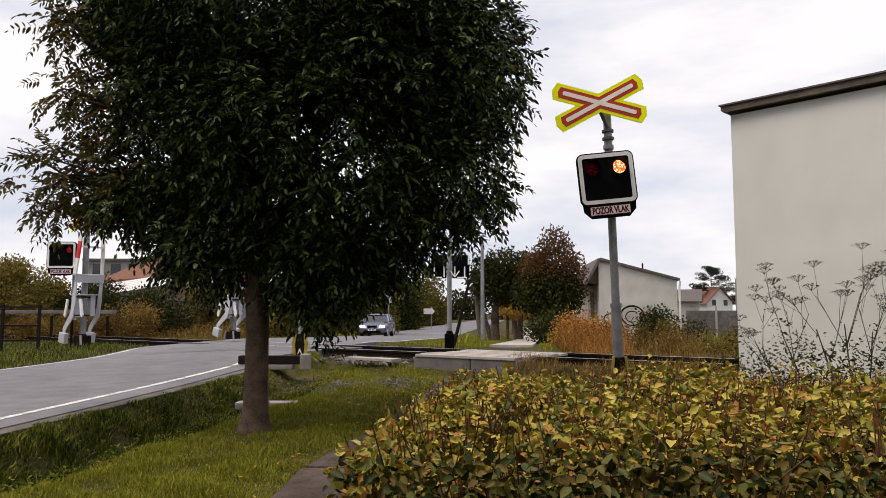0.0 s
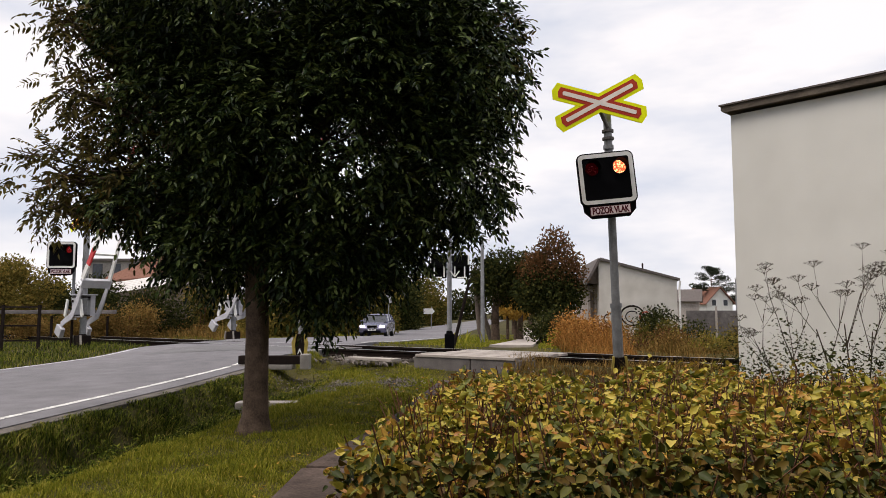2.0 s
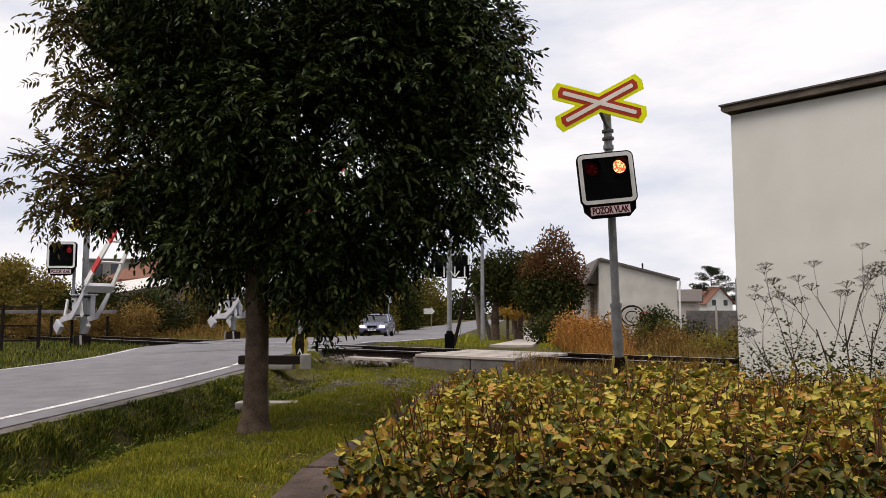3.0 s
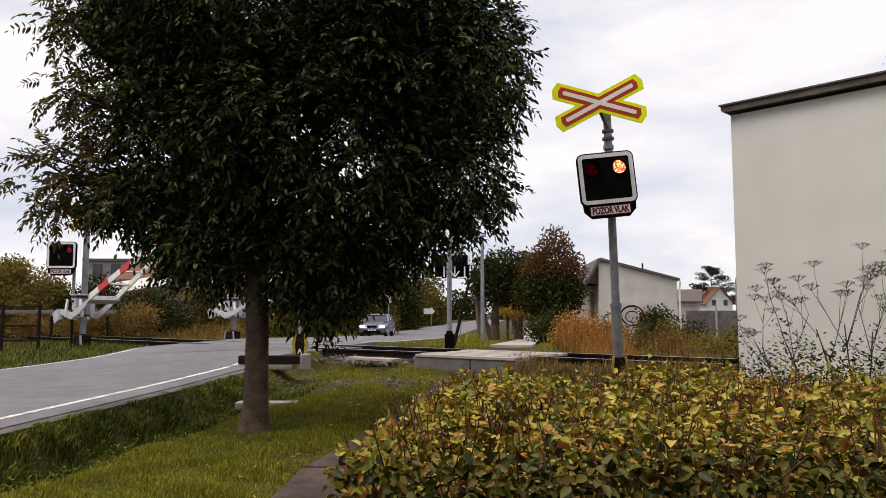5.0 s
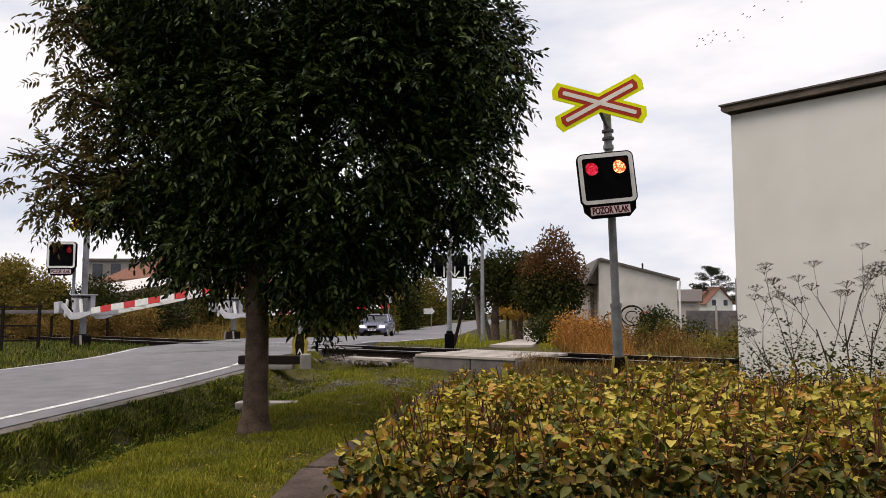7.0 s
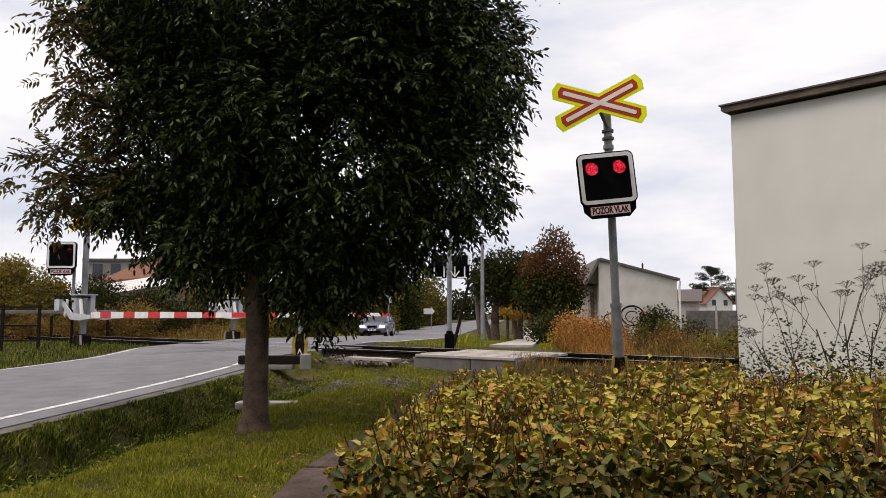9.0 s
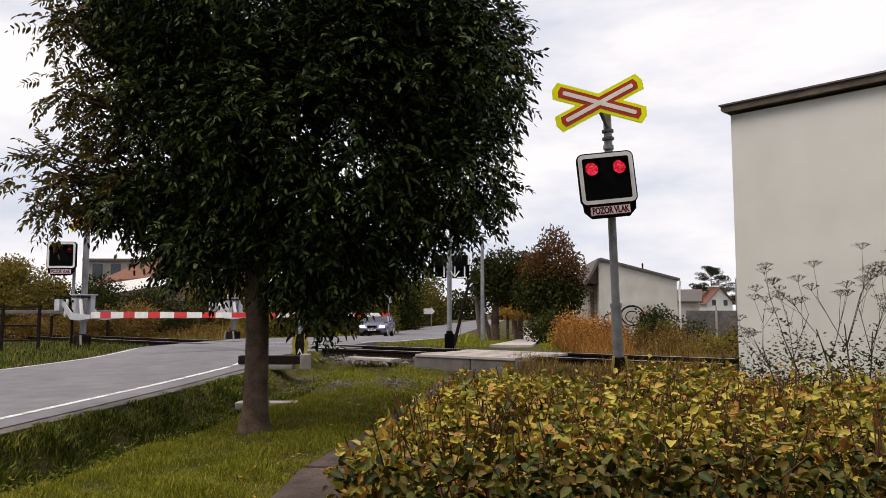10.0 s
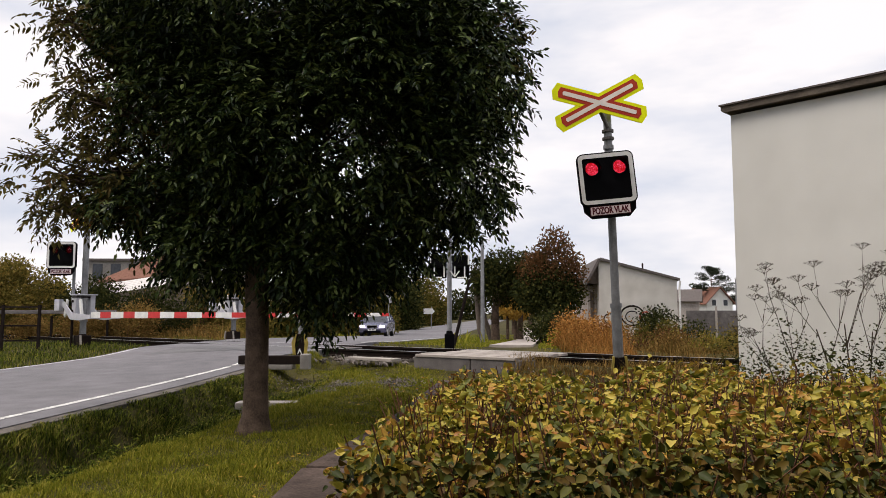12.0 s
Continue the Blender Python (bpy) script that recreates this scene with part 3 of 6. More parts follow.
# ---- trees ----
def limb(bm, pts, r0, r1, seg=8):
    for k in range(len(pts) - 1):
        a, b = k / (len(pts) - 1), (k + 1) / (len(pts) - 1)
        rod(bm, pts[k], pts[k + 1], r0 + (r1 - r0) * a, r0 + (r1 - r0) * b, seg, cap=(k == len(pts) - 2))


def compound(name, tips, ways, rng, length=0.28, pairs=5, lw=0.034, ll=0.088):
    """Pinnate leaves: a drooping stalk with paired leaflets and one at the end, at every tip."""
    n = len(tips)
    way = ways / np.linalg.norm(ways, axis=1, keepdims=True)
    side = np.cross(way, np.array([0, 0, 1.0]) + rng.normal(size=(n, 3)) * 0.35)
    side /= np.maximum(np.linalg.norm(side, axis=1, keepdims=True), 1e-6)
    L = length * (0.7 + 0.6 * rng.random(n))[:, None]
    P, W = [], []
    for k in range(pairs):
        a = 0.25 + 0.75 * k / pairs
        base = tips + way * L * a + np.array([0, 0, -1.0]) * (L * a * a * 0.25)
        for sg in (-1, 1):
            P.append(base)
            W.append(way * 0.55 + sg * side * 0.9 + np.array([0, 0, -0.35]) + rng.normal(size=(n, 3)) * 0.12)
    P.append(tips + way * L + np.array([0, 0, -1.0]) * (L * 0.25))
    W.append(way + np.array([0, 0, -0.6]))
    P, W = np.concatenate(P), np.concatenate(W)
    sc = 0.7 + 0.55 * rng.random(len(P))
    hint = np.array([0, 0, 1.0]) + rng.normal(size=P.shape) * 0.45
    return oval_mesh(name, P, W, hint, ll * sc, lw * sc, 0.10, rng)


def airy(p, seed):
    """Smooth noise about nought at points p: where a crown grows thick and where it opens."""
    r = np.random.default_rng(seed)
    v = np.zeros(len(p))
    for k in range(14):
        d = r.normal(size=3)
        v += np.sin(p @ (d / np.linalg.norm(d)) * r.uniform(2.5, 9.0) + r.uniform(0, 6.28))
    return v / 14 ** 0.5


def ash_tree():
    bx, by = -2.19, 8.7
    bz = gz(bx, by) - 0.06
    th = empty("ash_tree", Matrix.Translation((bx, by, bz)), "broad dark green ash tree with a straight trunk", "tree")
    r = random.Random(8)
    bm = bmesh.new()
    prof = [(0, 0.25), (0.10, 0.185), (0.25, 0.152), (0.6, 0.135), (1.3, 0.13), (2.0, 0.135), (2.35, 0.14)]
    rings_, seg = [], 18
    for z, rad in prof:
        rings_.append([bm.verts.new((math.cos(2 * math.pi * i / seg) * rad * (1 + (0.14 if z < 0.2 else 0.05) * math.sin(3 * i + 4 * z)) + 0.015 * math.sin(z * 2), math.sin(2 * math.pi * i / seg) * rad * (1 + 0.06 * math.cos(2 * i + z)), z)) for i in range(seg)])
    for a, b in zip(rings_, rings_[1:]):
        for i in range(seg):
            bm.faces.new((a[i], a[(i + 1) % seg], b[(i + 1) % seg], b[i]))
    part("trunk", bm, BARK, th, smooth=True)
    # limbs fan out from the fork to the clumps of the crown
    clumps = [  # x, y, z, radii, in the tree's own space
        (0.3, 0.0, 5.3, 2.3, 2.0, 1.2), (2.32, 0.0, 4.35, 0.85, 1.2, 0.95), (2.24, 0.1, 3.15, 0.74, 1.1, 0.80), (0.9, -0.1, 3.6, 1.5, 1.7, 1.25), (1.3, 0.0, 2.5, 0.85, 1.0, 0.42),
        (0.95, 0.0, 1.72, 0.2, 0.3, 0.3), (0.55, 0.1, 2.25, 0.8, 0.9, 0.45), (1.15, 0.0, 2.2, 0.5, 0.6, 0.3), (-0.3, 0.1, 2.5, 0.6, 0.9, 0.5), (-0.65, 0.0, 3.8, 0.85, 1.2, 1.0), (-1.2, 0.2, 5.0, 0.75, 1.2, 0.9), (-0.95, 0.1, 2.9, 0.5, 0.8, 0.38), (-0.7, 0.1, 2.35, 0.45, 0.7, 0.35), (-1.4, 0.0, 2.75, 0.4, 0.6, 0.25), (-0.82, 0.0, 2.18, 0.28, 0.5, 0.22), (-0.52, 0.0, 1.98, 0.34, 0.5, 0.2),
        (0.0, 0.0, 3.4, 1.0, 1.2, 1.0), (1.5, 0.0, 4.6, 1.2, 1.4, 1.0),
        (0.56, 0.0, 1.92, 0.40, 0.5, 0.36), (0.76, 0.0, 1.50, 0.11, 0.2, 0.22), (1.05, 0.0, 1.98, 0.5, 0.6, 0.32), (1.42, 0.0, 2.10, 0.45, 0.6, 0.26)]
    sparse = [(-1.7, 0.0, 3.9, 0.6, 0.9, 0.6), (-1.9, 0.1, 3.15, 0.6, 0.8, 0.45), (-1.45, 0.0, 3.15, 0.5, 0.7, 0.5), (-2.05, 0.0, 4.9, 0.5, 0.8, 0.6), (-2.35, 0.1, 3.05, 0.42, 0.8, 0.42),
              (-1.75, 0.2, 2.72, 0.5, 0.6, 0.2), (-2.3, 0.1, 2.62, 0.42, 0.5, 0.13), (-2.25, 0.0, 4.1, 0.35, 0.5, 0.25), (-2.4, 0.1, 5.0, 0.3, 0.5, 0.3), (2.82, 0.0, 4.6, 0.36, 0.5, 0.55), (-1.5, 0.1, 2.5, 0.35, 0.5, 0.16)]
    for c in clumps + sparse:
        bm = bmesh.new()
        start = Vector((r.uniform(-0.06, 0.06), r.uniform(-0.06, 0.06), r.uniform(2.0, 2.4) if c[2] > 2.6 else 1.9))
        end = Vector(c[:3])
        mid = start.lerp(end, 0.5) + Vector((r.uniform(-0.15, 0.15), r.uniform(-0.2, 0.2), 0.25))
        limb(bm, [start, start.lerp(mid, 0.5) + Vector((0, 0, 0.05)), mid, mid.lerp(end, 0.5), end], 0.075, 0.02, 7)
        for k in range(12):
            q = mid.lerp(end, r.random())
            d = Vector((r.uniform(-1, 1) * c[3], r.uniform(-1, 1) * c[4], r.uniform(-0.8, 1) * c[5])) * 0.85
            limb(bm, [q, q.lerp(end + d, 0.5) + Vector((0, 0, 0.06)), end + d], 0.018, 0.005, 4)
        part("limb", bm, BARK, th, smooth=True)
    rg = np.random.default_rng(11)
    tips, ways = in_clumps(rg, clumps, 20000, 0.55)
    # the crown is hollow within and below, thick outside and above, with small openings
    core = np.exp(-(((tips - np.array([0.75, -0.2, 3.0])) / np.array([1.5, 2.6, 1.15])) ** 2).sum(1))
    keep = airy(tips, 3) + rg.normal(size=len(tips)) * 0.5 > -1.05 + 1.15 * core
    for gx, gzz, gw, gh in ((0.98, 3.38, 0.30, 0.22), (0.15, 3.12, 0.16, 0.22), (-0.55, 3.2, 0.3, 0.22), (0.40, 3.1, 0.12, 0.14), (1.2, 2.35, 0.22, 0.1), (-1.15, 3.35, 0.42, 0.34), (-0.95, 2.75, 0.35, 0.2)):
        keep &= ((tips[:, 0] - gx) / gw) ** 2 + ((tips[:, 2] - gzz) / gh) ** 2 > rg.random(len(tips)) * 1.1
    tips, ways = tips[keep], ways[keep]
    ways = ways + rg.normal(size=ways.shape) * 0.6 + np.array([0, 0, -0.25])
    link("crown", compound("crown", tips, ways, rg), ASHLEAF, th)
    tips, ways = in_clumps(rg, sparse, 900, 0.9)
    ways = ways + rg.normal(size=ways.shape) * 0.5 + np.array([0, 0, -0.25])
    link("turning_leaves", compound("turning_leaves", tips, ways, rg), ASHLEAF_TURNING, th, "yellowing outer leaves")


ash_tree()


# ---- hedge ----
def hedge():
    th = empty("clipped_hedge", Matrix(), "broad clipped hedge with green leaves turning yellow and brown", "hedge")
    rg = np.random.default_rng(21)
    def edge_at(y):
        return np.interp(y, [1.5, 2.9, 3.9, 5.9, 7.2], [-0.40, -0.46, -0.47, -0.20, 0.05]) + 0.05 * np.sin(y * 5.1) + 0.03 * np.sin(y * 13)

    def top_at(x, y):
        lie = 0.22 + 0.05 * np.sin(x * 3.3 + y) + 0.05 * np.sin(y * 2.7 - x * 1.9) + 0.10 * np.sin(x * 12 + 4 * np.sin(y * 5)) * np.sin(y * 10 + 3 * np.sin(x * 5))
        return lie - 0.25 * np.exp(-((x - edge_at(y)) / 0.22) ** 2) - 0.35 * np.clip((4.1 - y) / 0.75, 0, 1) ** 2

    n = 33000
    x = -0.55 + 6.3 * rg.random(n) ** 1.1
    y = 3.4 + 4.1 * rg.random(n)
    x = np.maximum(x, edge_at(y) + 0.08 * rg.random(n))
    back = 7.1 + 0.25 * np.clip(x, 0, 2.5) + 0.15 * np.sin(x * 2.3)
    y = np.minimum(y, back - 0.1 * rg.random(n))
    z = top_at(x, y) - 0.42 * rg.random(n) ** 1.2 + 0.07 * rg.random(n) ** 2
    way = rg.normal(size=(n, 3)) * np.array([1, 1, 0.5]) + np.array([0, -0.1, 0.2])
    hint = np.array([0, 0, 1.0]) + rg.normal(size=(n, 3)) * 0.85
    sc = 0.40 + 1.05 * rg.random(n) ** 2
    link("leaves", oval_mesh("leaves", np.stack([x, y, z], 1), way, hint, 0.066 * sc, 0.040 * sc, 0.28, rg), HEDGELEAF, th, smooth=True)
    # the face towards the lawn, greener and looser, its shade put into the colour
    n = 6800
    x = -0.5 + 5.2 * rg.random(n)
    z = -0.62 + 0.80 * rg.random(n) ** 0.8
    y = 3.30 - 0.10 * np.sin((z + 0.6) * 3.4) + 0.09 * np.sin(x * 7 + 3 * z) + 0.05 * np.sin(x * 17) + 0.5 * rg.random(n) ** 1.2
    sc = 0.55 + 0.8 * rg.random(n)
    way = rg.normal(size=(n, 3)) * np.array([1, 0.7, 0.8]) + np.array([0, -0.4, 0.1])
    hint = np.array([0, -0.6, 0.7]) + rg.normal(size=(n, 3)) * 0.6
    link("face_leaves", oval_mesh("face_leaves", np.stack([x, y, z], 1), way, hint, 0.058 * sc, 0.037 * sc, 0.25, rg), HEDGEGREEN_SHADED, th, "greener leaves of the hedge face, darkened to stand for shade", smooth=True)
    # the inside: leaves coloured dark so that the gaps look shaded
    n = 9000
    x, y = -0.2 + 5.6 * rg.random(n), 3.45 + 3.9 * rg.random(n)
    x = np.maximum(x, edge_at(y) + 0.12)
    z = top_at(x, y) - 0.16 - 0.3 * rg.random(n)
    sc = 0.7 + 0.8 * rg.random(n)
    link("inner_leaves", oval_mesh("inner_leaves", np.stack([x, y, z], 1), rg.normal(size=(n, 3)), np.array([0, 0, 1.0]) + rg.normal(size=(n, 3)) * 0.5, 0.08 * sc, 0.05 * sc, 0.2, rg), HEDGEGREEN_SHADED, th, "inner leaves coloured dark to stand for shade")
    # the flank along the footway
    n = 5000
    y = 3.15 + 4.1 * rg.random(n)
    z = -0.65 + 0.85 * rg.random(n)
    x = edge_at(y) + 0.16 * rg.random(n) + 0.30 * (1 - (z + 0.65) / 0.85)
    sc = 0.6 + 0.7 * rg.random(n)
    link("flank_leaves", oval_mesh("flank_leaves", np.stack([x, y, z], 1), rg.normal(size=(n, 3)) + np.array([-0.5, 0, -0.1]), np.array([-0.5, 0, 0.7]) + rg.normal(size=(n, 3)) * 0.6, 0.056 * sc, 0.034 * sc, 0.25, rg), HEDGELEAF, th, "yellowing leaves of the hedge flank")
    # upright shoots and cross twigs
    m = 1500
    x, y = -0.35 + 5.6 * rg.random(m), 3.15 + 4.1 * rg.random(m)
    x = np.maximum(x, edge_at(y) + 0.1)
    base = np.stack([x, y, np.full(m, -0.45) - 0.2 * (y < 3.6)], 1)
    tip = base + np.stack([rg.normal(0, 0.20, m), rg.normal(0, 0.20, m), 0.54 + 0.27 * rg.random(m)], 1)
    w = 0.0042
    vs, fs = [], []
    for a, b in zip(base, tip):
        k = len(vs)
        for p_, r_ in ((a, w * 1.4), (b, w)):
            for q in range(3):
                vs.append((p_[0] + r_ * math.cos(q * 2.094), p_[1] + r_ * math.sin(q * 2.094), p_[2]))
        for q in range(3):
            fs.append((k + q, k + (q + 1) % 3, k + 3 + (q + 1) % 3, k + 3 + q))
    tagged(link("twig_growth", mesh_of("twig_growth", vs, fs), TWIG, th, "thin red-brown shoots"), kind="stuff")


hedge()


# ---- grass ----
def verge_grass():
    rg = np.random.default_rng(31)
    n = 560000
    y = 4.2 + 13.0 * rg.random(n) ** 1.6
    xe = np.interp(y, ROAD_Y, ROAD_X) + np.interp(y, ROAD_Y, ROAD_W)
    x = xe + 0.10 + 0.06 * np.sin(y * 7) + 9.2 * rg.random(n)
    nn = 0.6 * x + 0.8 * y
    path = np.interp(y, [2, 6.4, 8.6, 12.6], [-1.0, -0.76, -0.22, 0.40])
    keep = (nn < 11.6) & (np.abs(x - path) > 0.27 + 0.17 * rg.random(n)) & (x < 1.3) & ~((x > -0.4) & (y < 7.2))
    bare = (np.sin(x * 2.3 + 0.7 * y) * np.sin(y * 1.9 - x) > 0.75) & (nn > 9.6)
    keep &= ~bare | (rg.random(n) < 0.35)
    x, y = x[keep], y[keep]
    d = x - np.interp(y, ROAD_Y, ROAD_X) - np.interp(y, ROAD_Y, BED_W)
    edge = np.clip((x - np.interp(y, ROAD_Y, ROAD_X) - np.interp(y, ROAD_Y, ROAD_W)) / 0.70, 0.14, 1.0)
    lush = (d < 1.75 + 0.25 * np.sin(y * 2.2)) & (0.6 * x + 0.8 * y < 8.8)
    pts = np.stack([x, y, bumpy(x, y) - 0.01], 1)
    tuft = 0.65 + 0.5 * (np.sin(x * 5.3 + 2 * np.sin(y * 3.1)) * np.sin(y * 4.7 + x) + 0.6 * rg.random(len(x)))
    clod = np.clip(0.75 + 0.45 * np.sin(x * 6.1 + 2.2 * np.sin(y * 2.3)) * np.sin(y * 5.3 + 1.7 * np.sin(x * 3.7)) + 0.3 * np.sin(x * 13 + y * 3) * np.sin(y * 11 - x * 2), 0.1, 1.6)
    tagged(link("verge_grass", blades("verge_grass", pts[~lush], 0.058 * np.clip(tuft[~lush], 0.45, 1.7), 1.1, 0.0034, rg), GRASS), "short bright green verge grass round the tree", "grass", kind="stuff")
    tagged(link("ditch_grass", blades("ditch_grass", pts[lush], 0.115 * edge[lush] * np.clip(0.2 + 1.1 * clod[lush], 0.3, 2.0), 1.6, 0.0048, rg), LUSHGRASS), "longer dark green grass in the roadside ditch", "grass", kind="stuff")
    # the far verges
    n = 60000
    y = 17 + 40 * rg.random(n) ** 1.6
    x = np.interp(y, ROAD_Y, ROAD_X) + np.where(rg.random(n) < 0.55, 1, -1) * (np.interp(y, ROAD_Y, ROAD_W) + 0.15 + 6.0 * rg.random(n))
    nn = 0.6 * x + 0.8 * y
    path = np.interp(y, [18.3, 26, 48, 82], [1.6, 2.6, 5.6, 8.9])
    keep = (nn > 15.4) & (np.abs(x - path) > 0.74)
    x, y = x[keep], y[keep]
    tagged(link("far_verge_grass", blades("far_verge_grass", np.stack([x, y, bumpy(x, y) - 0.01], 1), 0.07, 0.7, 0.008, rg), GRASS), "green grass verges beyond the crossing", "grass", kind="stuff")
    n = 20000
    y = 14 + 9 * rg.random(n)
    x = -16 + 8.2 * rg.random(n)
    nn = 0.6 * x + 0.8 * y
    e = x - np.interp(y, ROAD_Y, ROAD_X) + np.interp(y, ROAD_Y, ROAD_W)
    keep = (e < -0.1) & (nn < 11.4)
    x, y = x[keep], y[keep]
    tagged(link("roadside_grass", blades("roadside_grass", np.stack([x, y, bumpy(x, y) - 0.01], 1), 0.11, 1.0, 0.006, rg), LUSHGRASS), "longer grass at the foot of the barrier post", "grass", kind="stuff")


verge_grass()


def fallen_leaves():
    rg = np.random.default_rng(37)
    n = 190
    y = 4.5 + 9.0 * rg.random(n)
    x = np.interp(y, [2, 6.4, 8.6, 12.6], [-1.0, -0.76, -0.22, 0.40]) + rg.normal(-0.2, 0.5, n)
    pos = np.stack([x, y, bumpy(x, y) + 0.085], 1)
    way = rg.normal(size=(n, 3)) * np.array([1, 1, 0.12])
    sc = 0.5 + 0.8 * rg.random(n)
    me_ = oval_mesh("fallen_leaves", pos, way, np.array([0, 0, 1.0]) + rg.normal(size=(n, 3)) * 0.3, 0.055 * sc, 0.035 * sc, 0.15, rg)
    tagged(link("fallen_leaves", me_, GOLDLEAF), "yellow and brown fallen leaves on footway and grass", "leaves", kind="stuff")


fallen_leaves()


def ditch_weeds():
    """Broad-leaved weeds in clumps among the ditch grass."""
    rg = np.random.default_rng(39)
    c = 260
    cy = 5.0 + 8.5 * rg.random(c)
    cx = np.interp(cy, ROAD_Y, ROAD_X) + np.interp(cy, ROAD_Y, ROAD_W) + 0.62 + 0.85 * rg.random(c)
    k = rg.integers(0, c, 7000)
    x, y = cx[k] + rg.normal(0, 0.09, 7000), cy[k] + rg.normal(0, 0.09, 7000)
    z = bumpy(x, y) + rg.random(7000) * 0.16
    sc = 0.5 + 0.9 * rg.random(7000)
    me_ = oval_mesh("ditch_weeds", np.stack([x, y, z], 1), rg.normal(size=(7000, 3)) * np.array([1, 1, 0.6]), np.array([0, 0, 1.0]) + rg.normal(size=(7000, 3)) * 0.6, 0.036 * sc, 0.017 * sc, 0.2, rg)
    tagged(link("ditch_weeds", me_, LUSHGRASS), "clumps of broad-leaved weeds in the ditch", "weeds", kind="stuff")


ditch_weeds()


# ---- warning signals ----
def bars_text(text, size, mat, parent, m, name="lettering", label=""):
    """Raised lettering in the built-in font."""
    cu = bpy.data.curves.new(name, "FONT")
    cu.body, cu.size, cu.extrude, cu.offset = text, size, 0.0015, 0.0042
    cu.align_x, cu.align_y = "CENTER", "CENTER"
    tmp = bpy.data.objects.new(name, cu)
    scene.collection.objects.link(tmp)
    me = bpy.data.meshes.new_from_object(tmp.evaluated_get(bpy.context.evaluated_depsgraph_get()))
    bpy.data.objects.remove(tmp)
    ob = link(name, me, mat, parent, label)
    ob.matrix_basis = m
    return ob


LAMPS = []
LAMP_R = 0.096


def base_guard(th, w=0.16, strip_mat=None):
    bm = bmesh.new()
    box(bm, (0, 0, 0.09), (w * 1.5, w * 1.5, 0.30), None, 0.02)
    rod(bm, (0, 0, 0.22), (0, 0, 0.30), w * 0.6, 0.07, 12)
    guard = part("base_guard", bm, DARKMETAL, th, "dark iron foot box")
    for sx in (-1, 1):
        bm = bmesh.new()
        box(bm, (0, 0, 0), (0.034, 0.05, 0.27), pose(sx * w, -0.75 * w, 0.12, 0, -sx * 7, 0), 0.012)
        part("marker_strip", bm, strip_mat or YELLOWPOST, guard, "pale marker strip" if strip_mat else "yellow marker strip")


def cross_sign(th, z, roll, off_x=-0.075):
    """A warning cross: yellow board, red band, pale stripe."""
    frame_ = pose(off_x, -0.16, z, 0, roll, 0)

    def arm_outline(half, w, sign):
        a = radians(22) * sign
        pts = [(-half + w * 0.35, w), (half - w * 0.35, w), (half, 0), (half - w * 0.35, -w), (-half + w * 0.35, -w), (-half, 0)]
        return [(x * math.cos(a) - y * math.sin(a), x * math.sin(a) + y * math.cos(a)) for x, y in pts]

    face = None
    for k, (name, half, w, mat, dy, lab) in enumerate((("cross_face", 0.70, 0.125, SIGNYELLOW, 0.0, ""), ("red_band", 0.615, 0.078, SIGNRED, -0.004, "red band"), ("stripe", 0.545, 0.030, SIGNWHITE, -0.008, "pale centre stripe"))):
        bm = bmesh.new()
        for sign in (1, -1):
            off = 0.0008 * sign
            prism(bm, arm_outline(half, w, sign), dy - 0.003 + off, dy + (0.02 if k == 0 else 0.003) + off, frame_)
        ob = part(name, bm, mat, th if k == 0 else face, lab)
        face = face or ob
    bm = bmesh.new()
    rod(bm, (off_x - 0.01, -0.12, z - 0.06), (-0.01, -0.05, z - 0.34), 0.026, 0.026, 8)
    part("bracket", bm, BLOCK, th, "dark grey strut")
    for dz in (0.36, 0.47):
        bm = bmesh.new()
        rod(bm, (0, 0, z - dz - 0.035), (0, 0, z - dz), 0.085, 0.085, 14)
        part("clamp_ring", bm, BLOCK, th, "dark pipe clamp")


